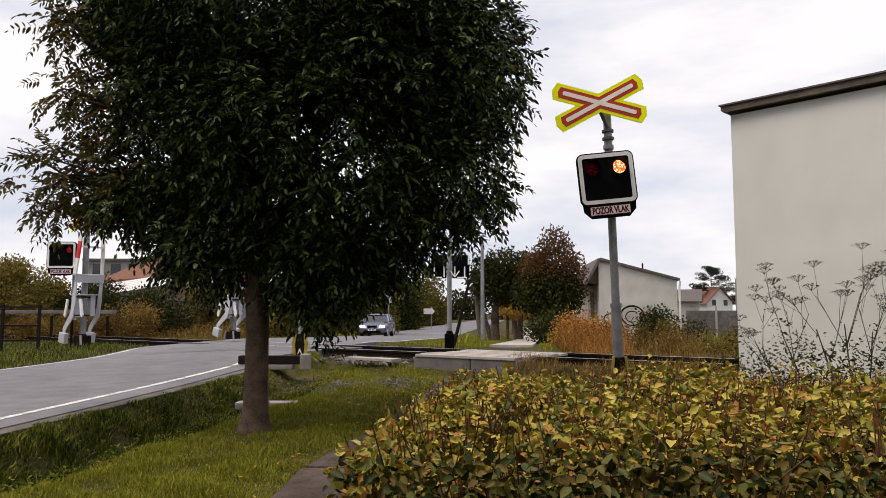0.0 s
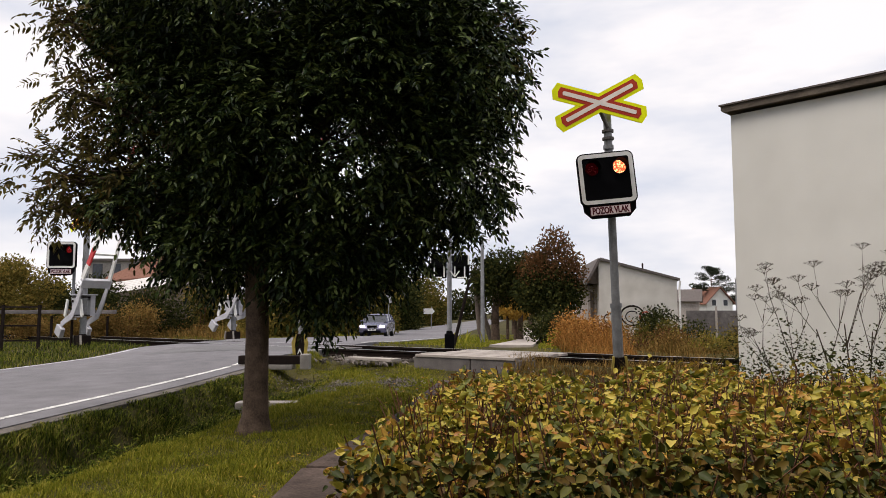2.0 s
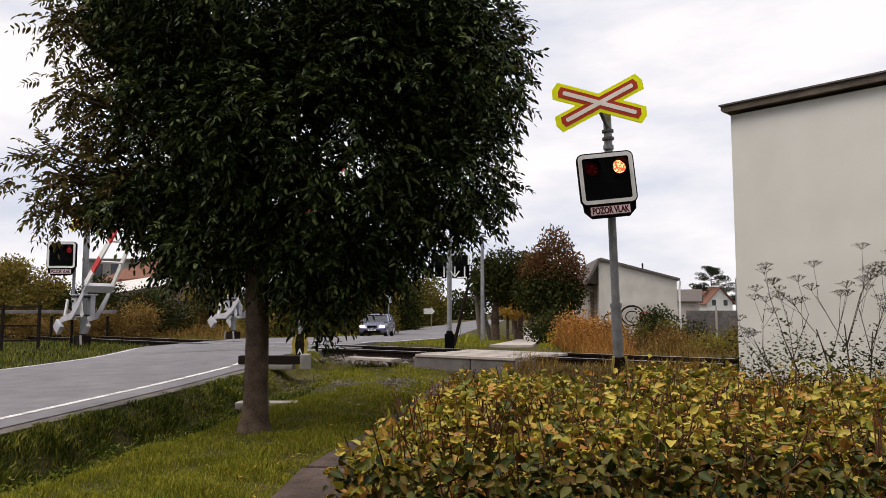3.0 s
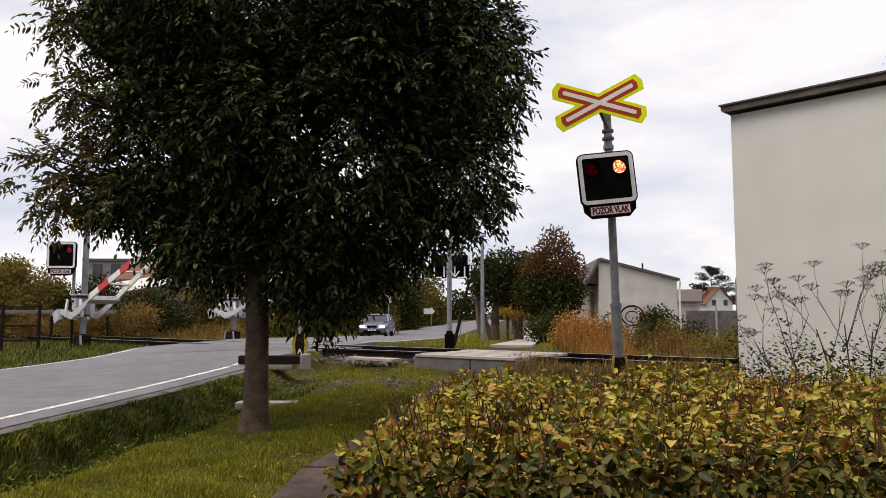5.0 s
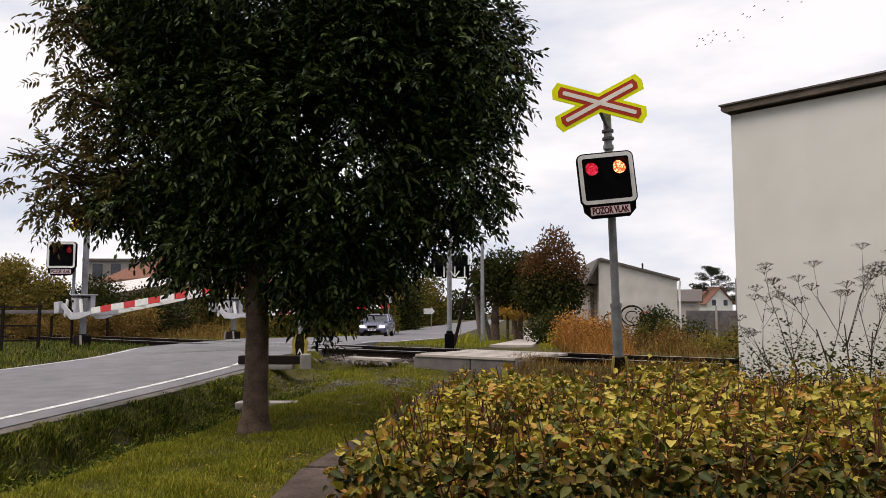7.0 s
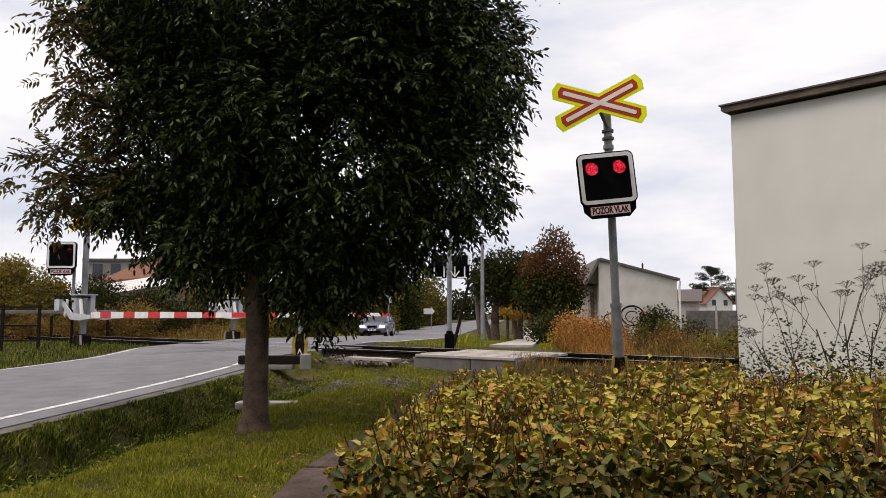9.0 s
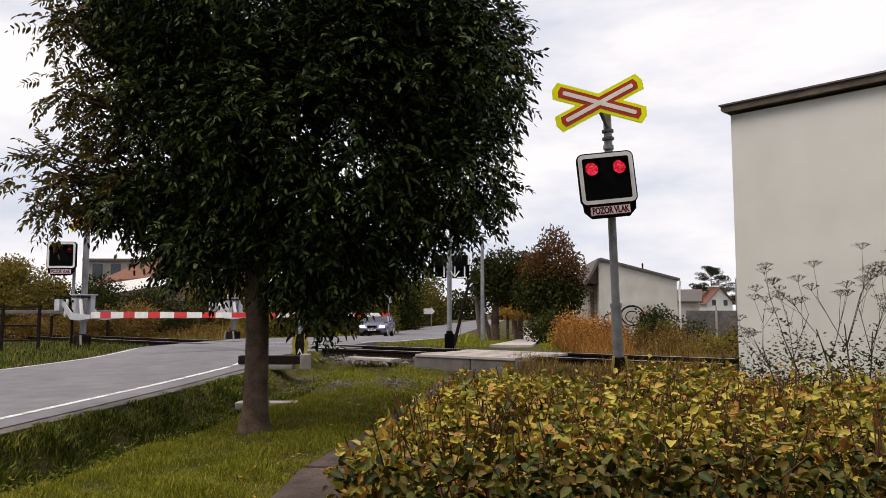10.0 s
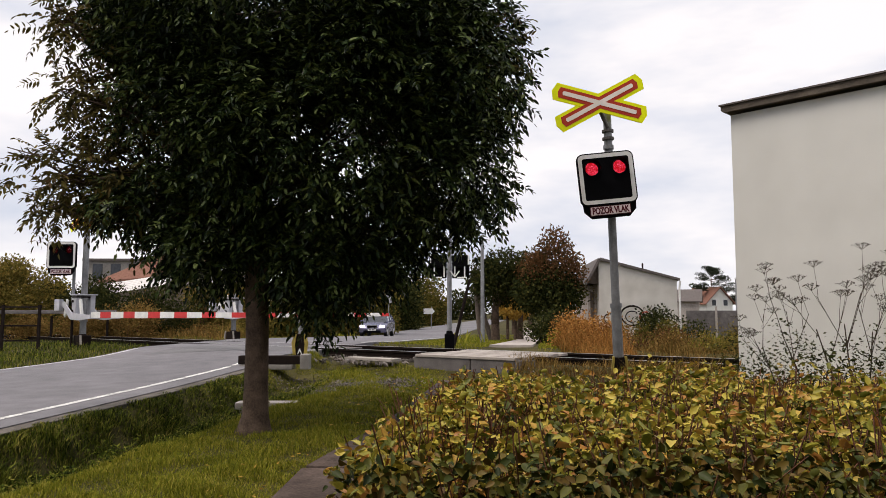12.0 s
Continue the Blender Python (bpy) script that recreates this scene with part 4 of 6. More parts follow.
def signal_head(th, cx, cz, roll, lamp_mat=None):
    """A black signal board with a white frame, two red lamps and the name plate. Built round (cx, cz), turned by roll."""
    m = pose(cx, -0.17, cz, 0, roll, 0)
    H, W = 0.715, 0.775
    lamp_z = H / 2 - 0.205
    bm = bmesh.new()
    edges = []
    for loop in (rounded(W - 0.03, H - 0.03, 0.06), circle(LAMP_R, 24, -0.195, lamp_z), circle(LAMP_R, 24, 0.195, lamp_z)):
        vs = [bm.verts.new((x, -0.02, z)) for x, z in loop]
        edges += [bm.edges.new((vs[i], vs[(i + 1) % len(vs)])) for i in range(len(vs))]
    bmesh.ops.triangle_fill(bm, edges=edges, use_beauty=True)
    r_ = bmesh.ops.extrude_face_region(bm, geom=bm.faces[:])
    for v in [g for g in r_["geom"] if isinstance(g, bmesh.types.BMVert)]:
        v.co.y = 0.0
    bm.transform(m)
    board = part("signal_board", bm, BLACK, th, "black signal board")
    bm = bmesh.new()
    box(bm, (0, 0.075, 0), (W - 0.06, 0.145, H - 0.06))
    bmesh.ops.delete(bm, geom=[min(bm.faces, key=lambda f_: f_.calc_center_median().y)], context="FACES_ONLY")
    bm.transform(m)
    part("housing", bm, BLACK, board, "black box behind the board")
    bm = bmesh.new()
    prism(bm, [(-W / 2 + 0.01, -H / 2 + 0.02), (W / 2 - 0.01, -H / 2 + 0.02), (W / 2 - 0.02, -H / 2 - 0.10), (W / 2 - 0.12, -H / 2 - 0.20), (-W / 2 + 0.12, -H / 2 - 0.20), (-W / 2 + 0.02, -H / 2 - 0.10)], 0.002, 0.02)
    bm.transform(m)
    part("lower_apron", bm, BLACK, board, "black apron below the board")
    bm = bmesh.new()
    ring(bm, rounded(W + 0.03, H + 0.03, 0.09), rounded(W - 0.005, H - 0.005, 0.075), -0.024, 0.03)
    bm.transform(m)
    part("rim", bm, BLACK, board, "black outer rim")
    bm = bmesh.new()
    ring(bm, rounded(W - 0.005, H - 0.005, 0.075), rounded(W - 0.115, H - 0.115, 0.03), -0.03, -0.021)
    bm.transform(m)
    part("white_border", bm, WHITE, board, "white border of the board")
    bm = bmesh.new()
    box(bm, (0, -0.008, -H / 2 - 0.095), (0.575, 0.012, 0.135), m, 0.004)
    plate = part("name_plate", bm, PLATEINK, board, "pale plate with dark red lettering")
    bm = bmesh.new()
    box(bm, (0, -0.016, -H / 2 - 0.095), (0.555, 0.006, 0.115), m)
    ink = part("plate_face", bm, PLATEPINK, board, "faded pinkish plate")
    txt = bars_text("POZOR VLAK", 0.098, PLATEINK, board, m @ pose(0, -0.0205, -H / 2 - 0.097, 90, 0, 0), "lettering", "dark red letters")
    txt.scale = (0.86, 1.28, 1)
    for sx, side in ((-1, "L"), (1, "R")):
        bm = bmesh.new()
        disc(bm, sx * 0.195, lamp_z, LAMP_R + 0.015, 0.085, 0.095, 24)
        bm.transform(m)
        part("lamp", bm, lamp_mat or LAMP_RED, board, "red signal lamp")
        bm = bmesh.new()
        dome(bm, sx * 0.195, -0.005, lamp_z, LAMP_R, 0.02, 24, 3)
        bm.transform(m)
        part("lens", bm, LENS_CLEAR, board, "moulded lens", smooth=True)
        bm = bmesh.new()
        seg = 14
        pts = []
        for k in range(seg + 1):
            a = radians(-10 + 200 * k / seg)
            pts.append((math.cos(a), math.sin(a)))
        for (a, b), (c, d) in zip(pts, pts[1:]):
            q = []
            for rr, yy in ((LAMP_R + 0.004, -0.02), (LAMP_R + 0.012, -0.10 - 0.05 * max(0, b)), (LAMP_R + 0.018, -0.10 - 0.05 * max(0, b)), (LAMP_R + 0.012, -0.02)):
                q.append((bm.verts.new((sx * 0.195 + a * rr, yy, lamp_z + b * rr)), bm.verts.new((sx * 0.195 + c * rr, yy, lamp_z + d * rr))))
            for (e, f_), (g, h) in zip(q, q[1:]):
                bm.faces.new((e, f_, h, g))
        bm.transform(m)
        part("visor", bm, BLACK, board, "short black hood")
        # added slides, no real signal parts: they stand in for the lamp's changing brightness
        for name, y, mat in (("filter_slide", 0.022, RED_FILTER), ("dark_slide", 0.034, DARK_FILTER), ("shutter_slide", 0.046, BLACK)):
            bm = bmesh.new()
            box(bm, (0, 0, 0), (0.212, 0.004, 0.212))
            ob = part(name, bm, mat, board, {"filter_slide": "added red pane that half-dims the lamp", "dark_slide": "added deep red pane that dims the lamp further", "shutter_slide": "added black plate that hides the lamp while off"}[name])
            LAMPS.append((ob, name, side, m @ Matrix.Translation((sx * 0.195, y, lamp_z)), m @ Matrix.Translation((sx * 0.195, y, lamp_z - 0.215))))
    bm = bmesh.new()
    for zz in (0.22, -0.22):
        rod(bm, m @ Vector((-cx if abs(cx) > 0.3 else 0, 0.17, zz)), m @ Vector((0, 0.14, zz)), 0.02, 0.02, 8)
    part("clamp", bm, GALV, board)
    return board


def warning_signal():
    th = empty("warning_signal", pose(2.47, 10.45, 0.0, 0, -1.55, 0), "level crossing signal with yellow and red warning cross", "signal")
    bm = bmesh.new()
    rod(bm, (0, 0, -0.25), (0, 0, 0.95), 0.072, 0.072, 18)
    rod(bm, (0, 0, 0.95), (0, 0, 3.75), 0.058, 0.058, 18)
    rod(bm, (0, 0, 0.93), (0, 0, 0.99), 0.085, 0.085, 18)
    rod(bm, (0, 0, 3.20), (0, 0, 3.26), 0.075, 0.075, 18)
    part("pole", bm, GALV, th, "galvanised steel pole", smooth=False)
    base_guard(th, 0.10)
    signal_head(th, -0.085, 2.75, -4.05)
    cross_sign(th, 3.845, -5.15, -0.135)


warning_signal()

BOOMS = []


def barrier(x, y, length, lead, name, label, full):
    """A barrier machine with its boom, which turns about a pivot; local x runs along the lowered boom."""
    z0 = 0.0
    th = empty(name, Matrix.Translation((x, y, z0)) @ TRACK, label, "barrier", "crossing barriers")
    bm = bmesh.new()
    rod(bm, (0, 0, -0.2), (0, 0, 3.3 if full else 1.5), 0.085, 0.08, 16)
    for zz in (0.62, 1.22):
        rod(bm, (0, 0, zz), (0, 0, zz + 0.06), 0.11, 0.11, 16)
    part("post", bm, GALV, th, "grey steel post")
    bm = bmesh.new()
    box(bm, (0.0, -0.21, 1.04), (0.21, 0.15, 0.60), None, 0.02)
    body = part("machine_box", bm, GREYPAINT, th, "light grey drive housing")
    bm = bmesh.new()
    for dz in (0.0, 0.26):
        rod(bm, (-0.04, -0.315, 0.92 + dz), (-0.04, -0.28, 0.92 + dz), 0.035, 0.035, 12)
    part("cover_bolt", bm, DARKMETAL, body)
    bm = bmesh.new()
    box(bm, (0.02, 0.19, 1.06), (0.21, 0.14, 0.58), None, 0.02)
    part("machine_box", bm, GREYPAINT, th, "light grey drive housing")
    base_guard(th, 0.22, PALECONCRETE)
    for sx in (-1, 1):
        bm = bmesh.new()
        prism(bm, [(sx * 0.30, 1.22), (sx * 0.40, 1.24), (sx * 0.52, 0.80), (sx * 0.46, 0.74), (sx * 0.40, 0.80)], -0.30, -0.26)
        part("guard_arm", bm, WHITE, th, "white guard arm beside the drive")
    bm = bmesh.new()
    box(bm, (0.02, -0.02, 1.365), (0.34, 0.62, 0.03), None, 0.01)
    part("top_plate", bm, GREYPAINT, th, "grey top plate")
    bm = bmesh.new()
    box(bm, (0.0, -0.28, 0.70), (0.26, 0.05, 0.05), None, 0.01)
    part("lower_bar", bm, GREYPAINT, th)
    for zz in (0.80, 1.30):
        bm = bmesh.new()
        box(bm, (0.0, -0.02, zz), (0.24, 0.56, 0.035), None, 0.008)
        part("strap", bm, DARKMETAL, th, "dark clamp strap round the post")
    # the boom, built lowered with its pivot at the origin
    bm = bmesh.new()
    hw = 0.36
    for sy in (-1, 1):
        y_ = sy * hw
        prism(bm, [(-1.15, 0.34), (-0.80, 0.36), (-0.35, 0.04), (0.0, 0.02), (0.75, -0.02), (0.75, -0.10), (0.0, -0.16), (-0.45, -0.12), (-0.85, 0.22), (-1.15, 0.22)], y_ - 0.015, y_ + 0.015)
    box(bm, (0.72, 0, -0.05), (0.05, 2 * hw + 0.12, 0.13), None, 0.01)
    box(bm, (0.62, 0, -0.10), (0.22, 2 * hw + 0.10, 0.02))
    boom = part("boom", bm, GREYPAINT, th, "boom carrier of light grey steel")
    for sy in (-1, 1):
        bm = bmesh.new()
        box(bm, (-1.06, sy * (hw + 0.02), 0.26), (0.28, 0.12, 0.32), None, 0.02)
        part("counterweight", bm, GREYPAINT, boom, "grey counterweight")
    # the two rails that close towards the tip and grow thinner
    tip = length

    def slim(q):
        return 1 - 0.45 * max(0.0, q - 3.0) / (tip - 3.0)

    bm = bmesh.new()
    for k in range(12):
        a, b = 0.7 + (tip - 0.7) * k / 12, 0.7 + (tip - 0.7) * (k + 1) / 12
        ya, yb = (hw * (1 - min(1, (q - 0.7) / (tip * 0.72))) for q in (a, b))
        vs = [bm.verts.new(p) for p in ((a, ya, -0.085 * slim(a)), (b, yb, -0.085 * slim(b)), (b, yb, 0.055 * slim(b)), (a, ya, 0.055 * slim(a)), (a, ya + 0.04, -0.085 * slim(a)), (b, yb + 0.04, -0.085 * slim(b)), (b, yb + 0.04, 0.055 * slim(b)), (a, ya + 0.04, 0.055 * slim(a)))]
        for q in ((0, 1, 2, 3), (7, 6, 5, 4), (3, 2, 6, 7), (4, 5, 1, 0)):
            bm.faces.new([vs[w] for w in q])
    bmesh.ops.remove_doubles(bm, verts=bm.verts, dist=1e-4)
    part("rear_rail", bm, WHITE, boom, "white rear boom rail")
    x0, k = 0.75, 0
    while x0 < tip - 0.05:
        x1 = min(tip, x0 + (0.42, 0.47, 0.54)[0 if k == 0 else 1 + (k + 1) % 2])
        ya, yb = (-hw * (1 - min(1, (q - 0.7) / (tip * 0.72))) for q in (x0, x1))
        bm = bmesh.new()
        vs = [bm.verts.new(p) for p in ((x0, ya - 0.045, -0.09 * slim(x0)), (x1, yb - 0.045, -0.09 * slim(x1)), (x1, yb - 0.045, 0.07 * slim(x1)), (x0, ya - 0.045, 0.07 * slim(x0)), (x0, ya, -0.09 * slim(x0)), (x1, yb, -0.09 * slim(x1)), (x1, yb, 0.07 * slim(x1)), (x0, ya, 0.07 * slim(x0)))]
        for q in ((0, 1, 2, 3), (7, 6, 5, 4), (3, 2, 6, 7), (4, 5, 1, 0), (0, 3, 7, 4), (1, 5, 6, 2)):
            bm.faces.new([vs[w] for w in q])
        part("band", bm, RED if k % 2 else WHITE, boom, "red reflective band" if k % 2 else "white band")
        x0, k = x1, k + 1
    for q in (1.5, 2.2, 3.0):
        yb = hw * (1 - (q - 0.7) / (tip * 0.72))
        bm = bmesh.new()
        box(bm, (q, 0, -0.02), (0.05, 2 * yb, 0.04))
        part("cross_brace", bm, WHITE, boom)
    for ob in (boom, *boom.children):
        ob.data.transform(Matrix.Translation((0.38, 0, 0)))
    BOOMS.append((boom, 0.04, 0.82, lead))
    return th


near_barrier = barrier(-9.98, 20.55, 8.3, 0.0, "crossing_barrier", "grey crossing barrier with a red and white boom", True)
far_barrier = barrier(-7.05, 24.95, 6.5, 0.65, "crossing_barrier", "grey crossing barrier beyond the track, red and white boom", False)


def barrier_signal():
    th = empty("barrier_signal", pose(-10.52, 20.45, 0.0), "signal board with red lamps on a thin grey post", "signal")
    bm = bmesh.new()
    rod(bm, (0.28, 0, 1.15), (0.28, 0, 2.6), 0.042, 0.042, 12)
    part("pole", bm, GALV, th, "thin grey pole")
    bm = bmesh.new()
    rod(bm, (0.28, 0, -0.1), (0.28, 0, 1.15), 0.035, 0.035, 10)
    part("pole_foot", bm, DARKMETAL, th, "dark lower pole")
    signal_head(th, 0.0, 2.45, 0, LAMP_SIDE)
    cross_sign(near_barrier, 3.50, 0, 0.0)


barrier_signal()


def mid_post():
    th = empty("barrier_rest_post", pose(-2.93, 15.35, 0.0), "barrier rest post with a black foot and yellow markers", "post")
    bm = bmesh.new()
    rod(bm, (0, 0, -0.2), (0, 0, 2.2), 0.07, 0.07, 14)
    part("pole", bm, GALV, th)
    base = bmesh.new()
    box(base, (0, 0, 0.18), (0.22, 0.24, 0.5), None, 0.03)
    guard = part("base_guard", base, DARKMETAL, th, "dark iron foot box")
    for sx in (-1, 1):
        bm = bmesh.new()
        prism(bm, [(sx * 0.08, 0.0), (sx * 0.14, 0.02), (sx * 0.17, 0.25), (sx * 0.11, 0.43), (sx * 0.07, 0.42), (sx * 0.10, 0.22)], -0.16, -0.12)
        part("marker_strip", bm, YELLOWPOST, guard, "yellow marker strip")
    bm = bmesh.new()
    prism(bm, [(-0.05, 0.02), (-0.03, 0.02), (0, 0.09), (0.03, 0.02), (0.05, 0.02), (0.01, 0.13), (-0.01, 0.13)], -0.17, -0.155)
    part("letter", bm, WHITE, guard, "white letter mark")
    # black drain beam with concrete ends at its foot
    th = empty("drain_beam", Matrix.Translation((-3.0, 14.0, -0.02)), "black drainage beam with a concrete end block", "drain")
    bm = bmesh.new()
    box(bm, (-0.25, 0, 0.0), (1.15, 0.22, 0.16), None, 0.015)
    part("beam", bm, DARKMETAL, th)
    bm = bmesh.new()
    box(bm, (0.42, -0.02, -0.03), (0.17, 0.28, 0.28), None, 0.02)
    part("end_block", bm, CONCRETE, th, "grey concrete block")
    bm = bmesh.new()
    box(bm, (-0.3, 0.0, -0.13), (1.0, 0.3, 0.09), None, 0.02)
    part("sill", bm, CONCRETE, th)
    # culvert heads in the ditch
    th = empty("culvert_head", Matrix.Translation((-2.55, 10.9, -0.62)), "low concrete culvert head in the grass ditch", "culvert")
    bm = bmesh.new()
    box(bm, (0, 0, 0.14), (0.9, 0.28, 0.10), None, 0.02)
    part("slab", bm, PALECONCRETE, th)
    bm = bmesh.new()
    box(bm, (0, 0.02, 0.0), (0.8, 0.2, 0.2), None, 0.02)
    part("wall", bm, CONCRETE, th)


mid_post()


def rear_signal():
    """The signal that faces the other way: its back is seen."""
    th = empty("rear_signal", pose(0.17, 19.4, 0.0), "crossing signal seen from behind, dark boards on a grey pole", "signal")
    bm = bmesh.new()
    rod(bm, (0, 0, -0.2), (0, 0, 2.85), 0.062, 0.06, 14)
    part("pole", bm, GALV, th)
    bm = bmesh.new()
    box(bm, (0, 0, 0.12), (0.26, 0.26, 0.40), None, 0.03)
    rod(bm, (0, 0, 0.30), (0, 0, 0.40), 0.10, 0.075, 12)
    part("base_guard", bm, BLACK, th, "black iron foot box")
    for sx in (-1, 1):
        bm = bmesh.new()
        box(bm, (sx * 0.30, 0.1, 2.08), (0.46, 0.10, 0.62), None, 0.05)
        box(bm, (sx * 0.30, 0.02, 2.20), (0.40, 0.10, 0.30), None, 0.03)
        head = part("signal_box", bm, BLACK, th, "black back of a signal board")
        bm = bmesh.new()
        for dx, z0, z1 in ((0.50, 2.13, 2.38), (0.14, 1.80, 2.08), (0.40, 1.80, 2.08)):
            box(bm, (sx * dx, -0.03, (z0 + z1) / 2), (0.034, 0.012, z1 - z0))
        part("edge_strip", bm, WHITE, head, "white edge strips")
    bm = bmesh.new()
    for sx in (-1, 1):
        rod(bm, (sx * 0.12 + 0.14, -0.06, 1.96), (0.14, -0.06, 1.80), 0.018, 0.018, 6)
    part("brace", bm, WHITE, th, "white forked brace")
    for sx in (-1, 1):
        bm = bmesh.new()
        rod(bm, (sx * 0.45, -0.06, 1.79), (sx * 0.2, -0.06, 1.79), 0.018, 0.018, 6)
        part("lower_strip", bm, WHITE, th, "white lower strip")
    # leaning dark prop behind it
    bm = bmesh.new()
    rod(bm, (0.12, 0.4, 0.0), (0.55, 0.6, 1.75), 0.05, 0.04, 8)
    part("prop", bm, DARKMETAL, th, "dark leaning prop")


rear_signal()


# ---- poles and signs beyond the crossing ----
def pole(name, x, y, h, r, mat, label, lean=0.0):
    th = empty(name, pose(x, y, gz(x, y) - 0.1, 0, lean, 0), label, "pole")
    bm = bmesh.new()
    rod(bm, (0, 0, 0), (0, 0, h), r, r * 0.75, 12)
    part("shaft", bm, mat, th)
    return th


pole("street_lamp_pole", 1.55, 29.0, 4.2, 0.085, GALV, "tall pale grey steel pole on the verge")
th = pole("timber_pole", 1.95, 38.0, 3.6, 0.16, WOODPOLE, "leaning weathered timber pole with a prop", -5)
bm = bmesh.new()
rod(bm, (0.55, 0, 0), (0.02, 0, 2.6), 0.13, 0.11, 10)
part("prop", bm, WOODPOLE, th)
pole("thin_post", 0.75, 33.0, 1.6, 0.03, GALV, "thin grey post on the verge", 3)
th = pole("round_sign", -3.85, 52.5, 3.0, 0.04, GALV, "round traffic sign seen from behind on a post")
bm = bmesh.new()
disc(bm, 0, 2.9, 0.34, -0.05, -0.03, 24)
part("sign_disc", bm, GREYPAINT, th, "grey back of a round sign")
th = pole("small_sign", -1.25, 80.0, 2.6, 0.05, GALV, "white direction sign on a post far along the road")
bm = bmesh.new()
prism(bm, [(-0.85, 1.8), (0.1, 1.8), (0.35, 2.1), (0.1, 2.4), (-0.85, 2.4)], -0.06, -0.03)
part("sign_board", bm, WHITE, th, "white sign board")


# ---- car ----
def car():
    th = empty("parked_car", pose(-4.28, 48.5, gz(-4.3, 48.5) + 0.14, 0, 0, -4), "silver-lilac estate car with lit headlights waiting at the crossing", "car")
    W = 0.86
    lower = [(-2.15, 0.30), (-2.2, 0.55), (-2.1, 0.72), (-1.15, 0.93), (1.55, 0.96), (2.15, 0.92), (2.22, 0.55), (2.15, 0.30)]
    rows = []
    bm = bmesh.new()
    for k, s in enumerate((-1.0, -0.93, -0.6, 0.6, 0.93, 1.0)):
        sh = {0: 0.10, 1: 0.02, 2: 0.0, 3: 0.0, 4: 0.02, 5: 0.10}[k]
        rows.append([bm.verts.new((s * W, y * (1 - (0.05 if abs(s) > 0.9 else 0) - (0.03 if abs(s) == 1 else 0)), z - (sh * 0.4 if z > 0.6 else -sh * 0.2))) for y, z in lower])
    for a, b in zip(rows, rows[1:]):
        for i in range(len(lower)):
            j = (i + 1) % len(lower)
            bm.faces.new((a[i], a[j], b[j], b[i]))
    bm.faces.new(rows[0][::-1])
    bm.faces.new(rows[-1])
    body = part("body", bm, CARPAINT, th, smooth=False)
    roof = [(-1.2, 0.92), (-0.45, 1.36), (0.1, 1.44), (1.2, 1.42), (1.75, 1.30), (2.05, 0.93)]
    bm = bmesh.new()
    rows = []
    for s, dz in ((-0.80, 0), (-0.66, 1), (0.66, 1), (0.80, 0)):
        rows.append([bm.verts.new((s * (1.0 if dz or 1 else 1), y, 0.93 + (z - 0.93) * (1.0 if dz else 0.0))) for y, z in roof])
    for a, b in zip(rows, rows[1:]):
        for i in range(len(roof) - 1):
            bm.faces.new((a[i], a[i + 1], b[i + 1], b[i]))
    part("cabin_glass", bm, WINDOWDARK, th, "dark tinted windows")
    bm = bmesh.new()
    rows = []
    for s in (-0.68, 0.0, 0.68):
        rows.append([bm.verts.new((s, y, z + 0.012 + (0.02 if s == 0 else 0))) for y, z in ((-0.5, 1.35), (0.1, 1.44), (1.2, 1.42), (1.72, 1.32))])
    for a, b in zip(rows, rows[1:]):
        for i in range(3):
            bm.faces.new((a[i], a[i + 1], b[i + 1], b[i]))
    part("roof", bm, CARPAINT, th)
    for sx in (-1, 1):
        for y0, z0, y1, z1 in ((-1.22, 0.92, -0.45, 1.37), (0.35, 0.94, 0.35, 1.43), (1.25, 0.94, 1.25, 1.42), (2.05, 0.93, 1.72, 1.31)):
            bm = bmesh.new()
            rod(bm, (sx * 0.805, y0, z0), (sx * 0.672, y1, z1), 0.035, 0.03, 6)
            part("pillar", bm, CARPAINT, th)
        bm = bmesh.new()
        box(bm, (sx * 0.94, -0.75, 1.0), (0.18, 0.12, 0.13), None, 0.03)
        part("mirror", bm, CARPAINT, th, "wing mirror")
        bm = bmesh.new()
        prism(bm, [(sx * 0.42, 0.58), (sx * 0.76, 0.60), (sx * 0.79, 0.74), (sx * 0.50, 0.76)], -2.20, -2.0)
        part("headlight", bm, HEADLIGHT, th, "lit headlight")
        for y in (-1.35, 1.3):
            wheel = bmesh.new()
            rod(wheel, (sx * 0.66, y, 0.30), (sx * 0.865, y, 0.30), 0.315, 0.315, 20)
            tyre = part("wheel", wheel, TYRE, th, "black tyre")
            bm = bmesh.new()
            rod(bm, (sx * 0.86, y, 0.30), (sx * 0.875, y, 0.30), 0.20, 0.18, 14)
            part("rim", bm, CHROME, tyre, "silver rim")
    bm = bmesh.new()
    box(bm, (0, -2.16, 0.66), (0.62, 0.10, 0.16), None, 0.02)
    grille = part("grille", bm, BLACK, th, "black grille")
    bm = bmesh.new()
    ring(bm, rounded(0.66, 0.19, 0.04, 0, 0.66), rounded(0.60, 0.13, 0.03, 0, 0.66), -2.225, -2.20)
    part("grille_frame", bm, CHROME, grille, "chrome surround")
    bm = bmesh.new()
    box(bm, (0, -2.17, 0.36), (1.1, 0.08, 0.14), None, 0.02)
    part("air_intake", bm, BLACK, th, "black lower intake")
    bm = bmesh.new()
    box(bm, (0, -2.235, 0.47), (0.52, 0.02, 0.11))
    plate = part("number_plate", bm, WHITE, th, "white plate with dark bars")
    bm = bmesh.new()
    for dx in (-0.13, 0.08):
        box(bm, (dx, -2.248, 0.47), (0.15, 0.004, 0.06))
    part("plate_bar", bm, BLACK, plate)


car()


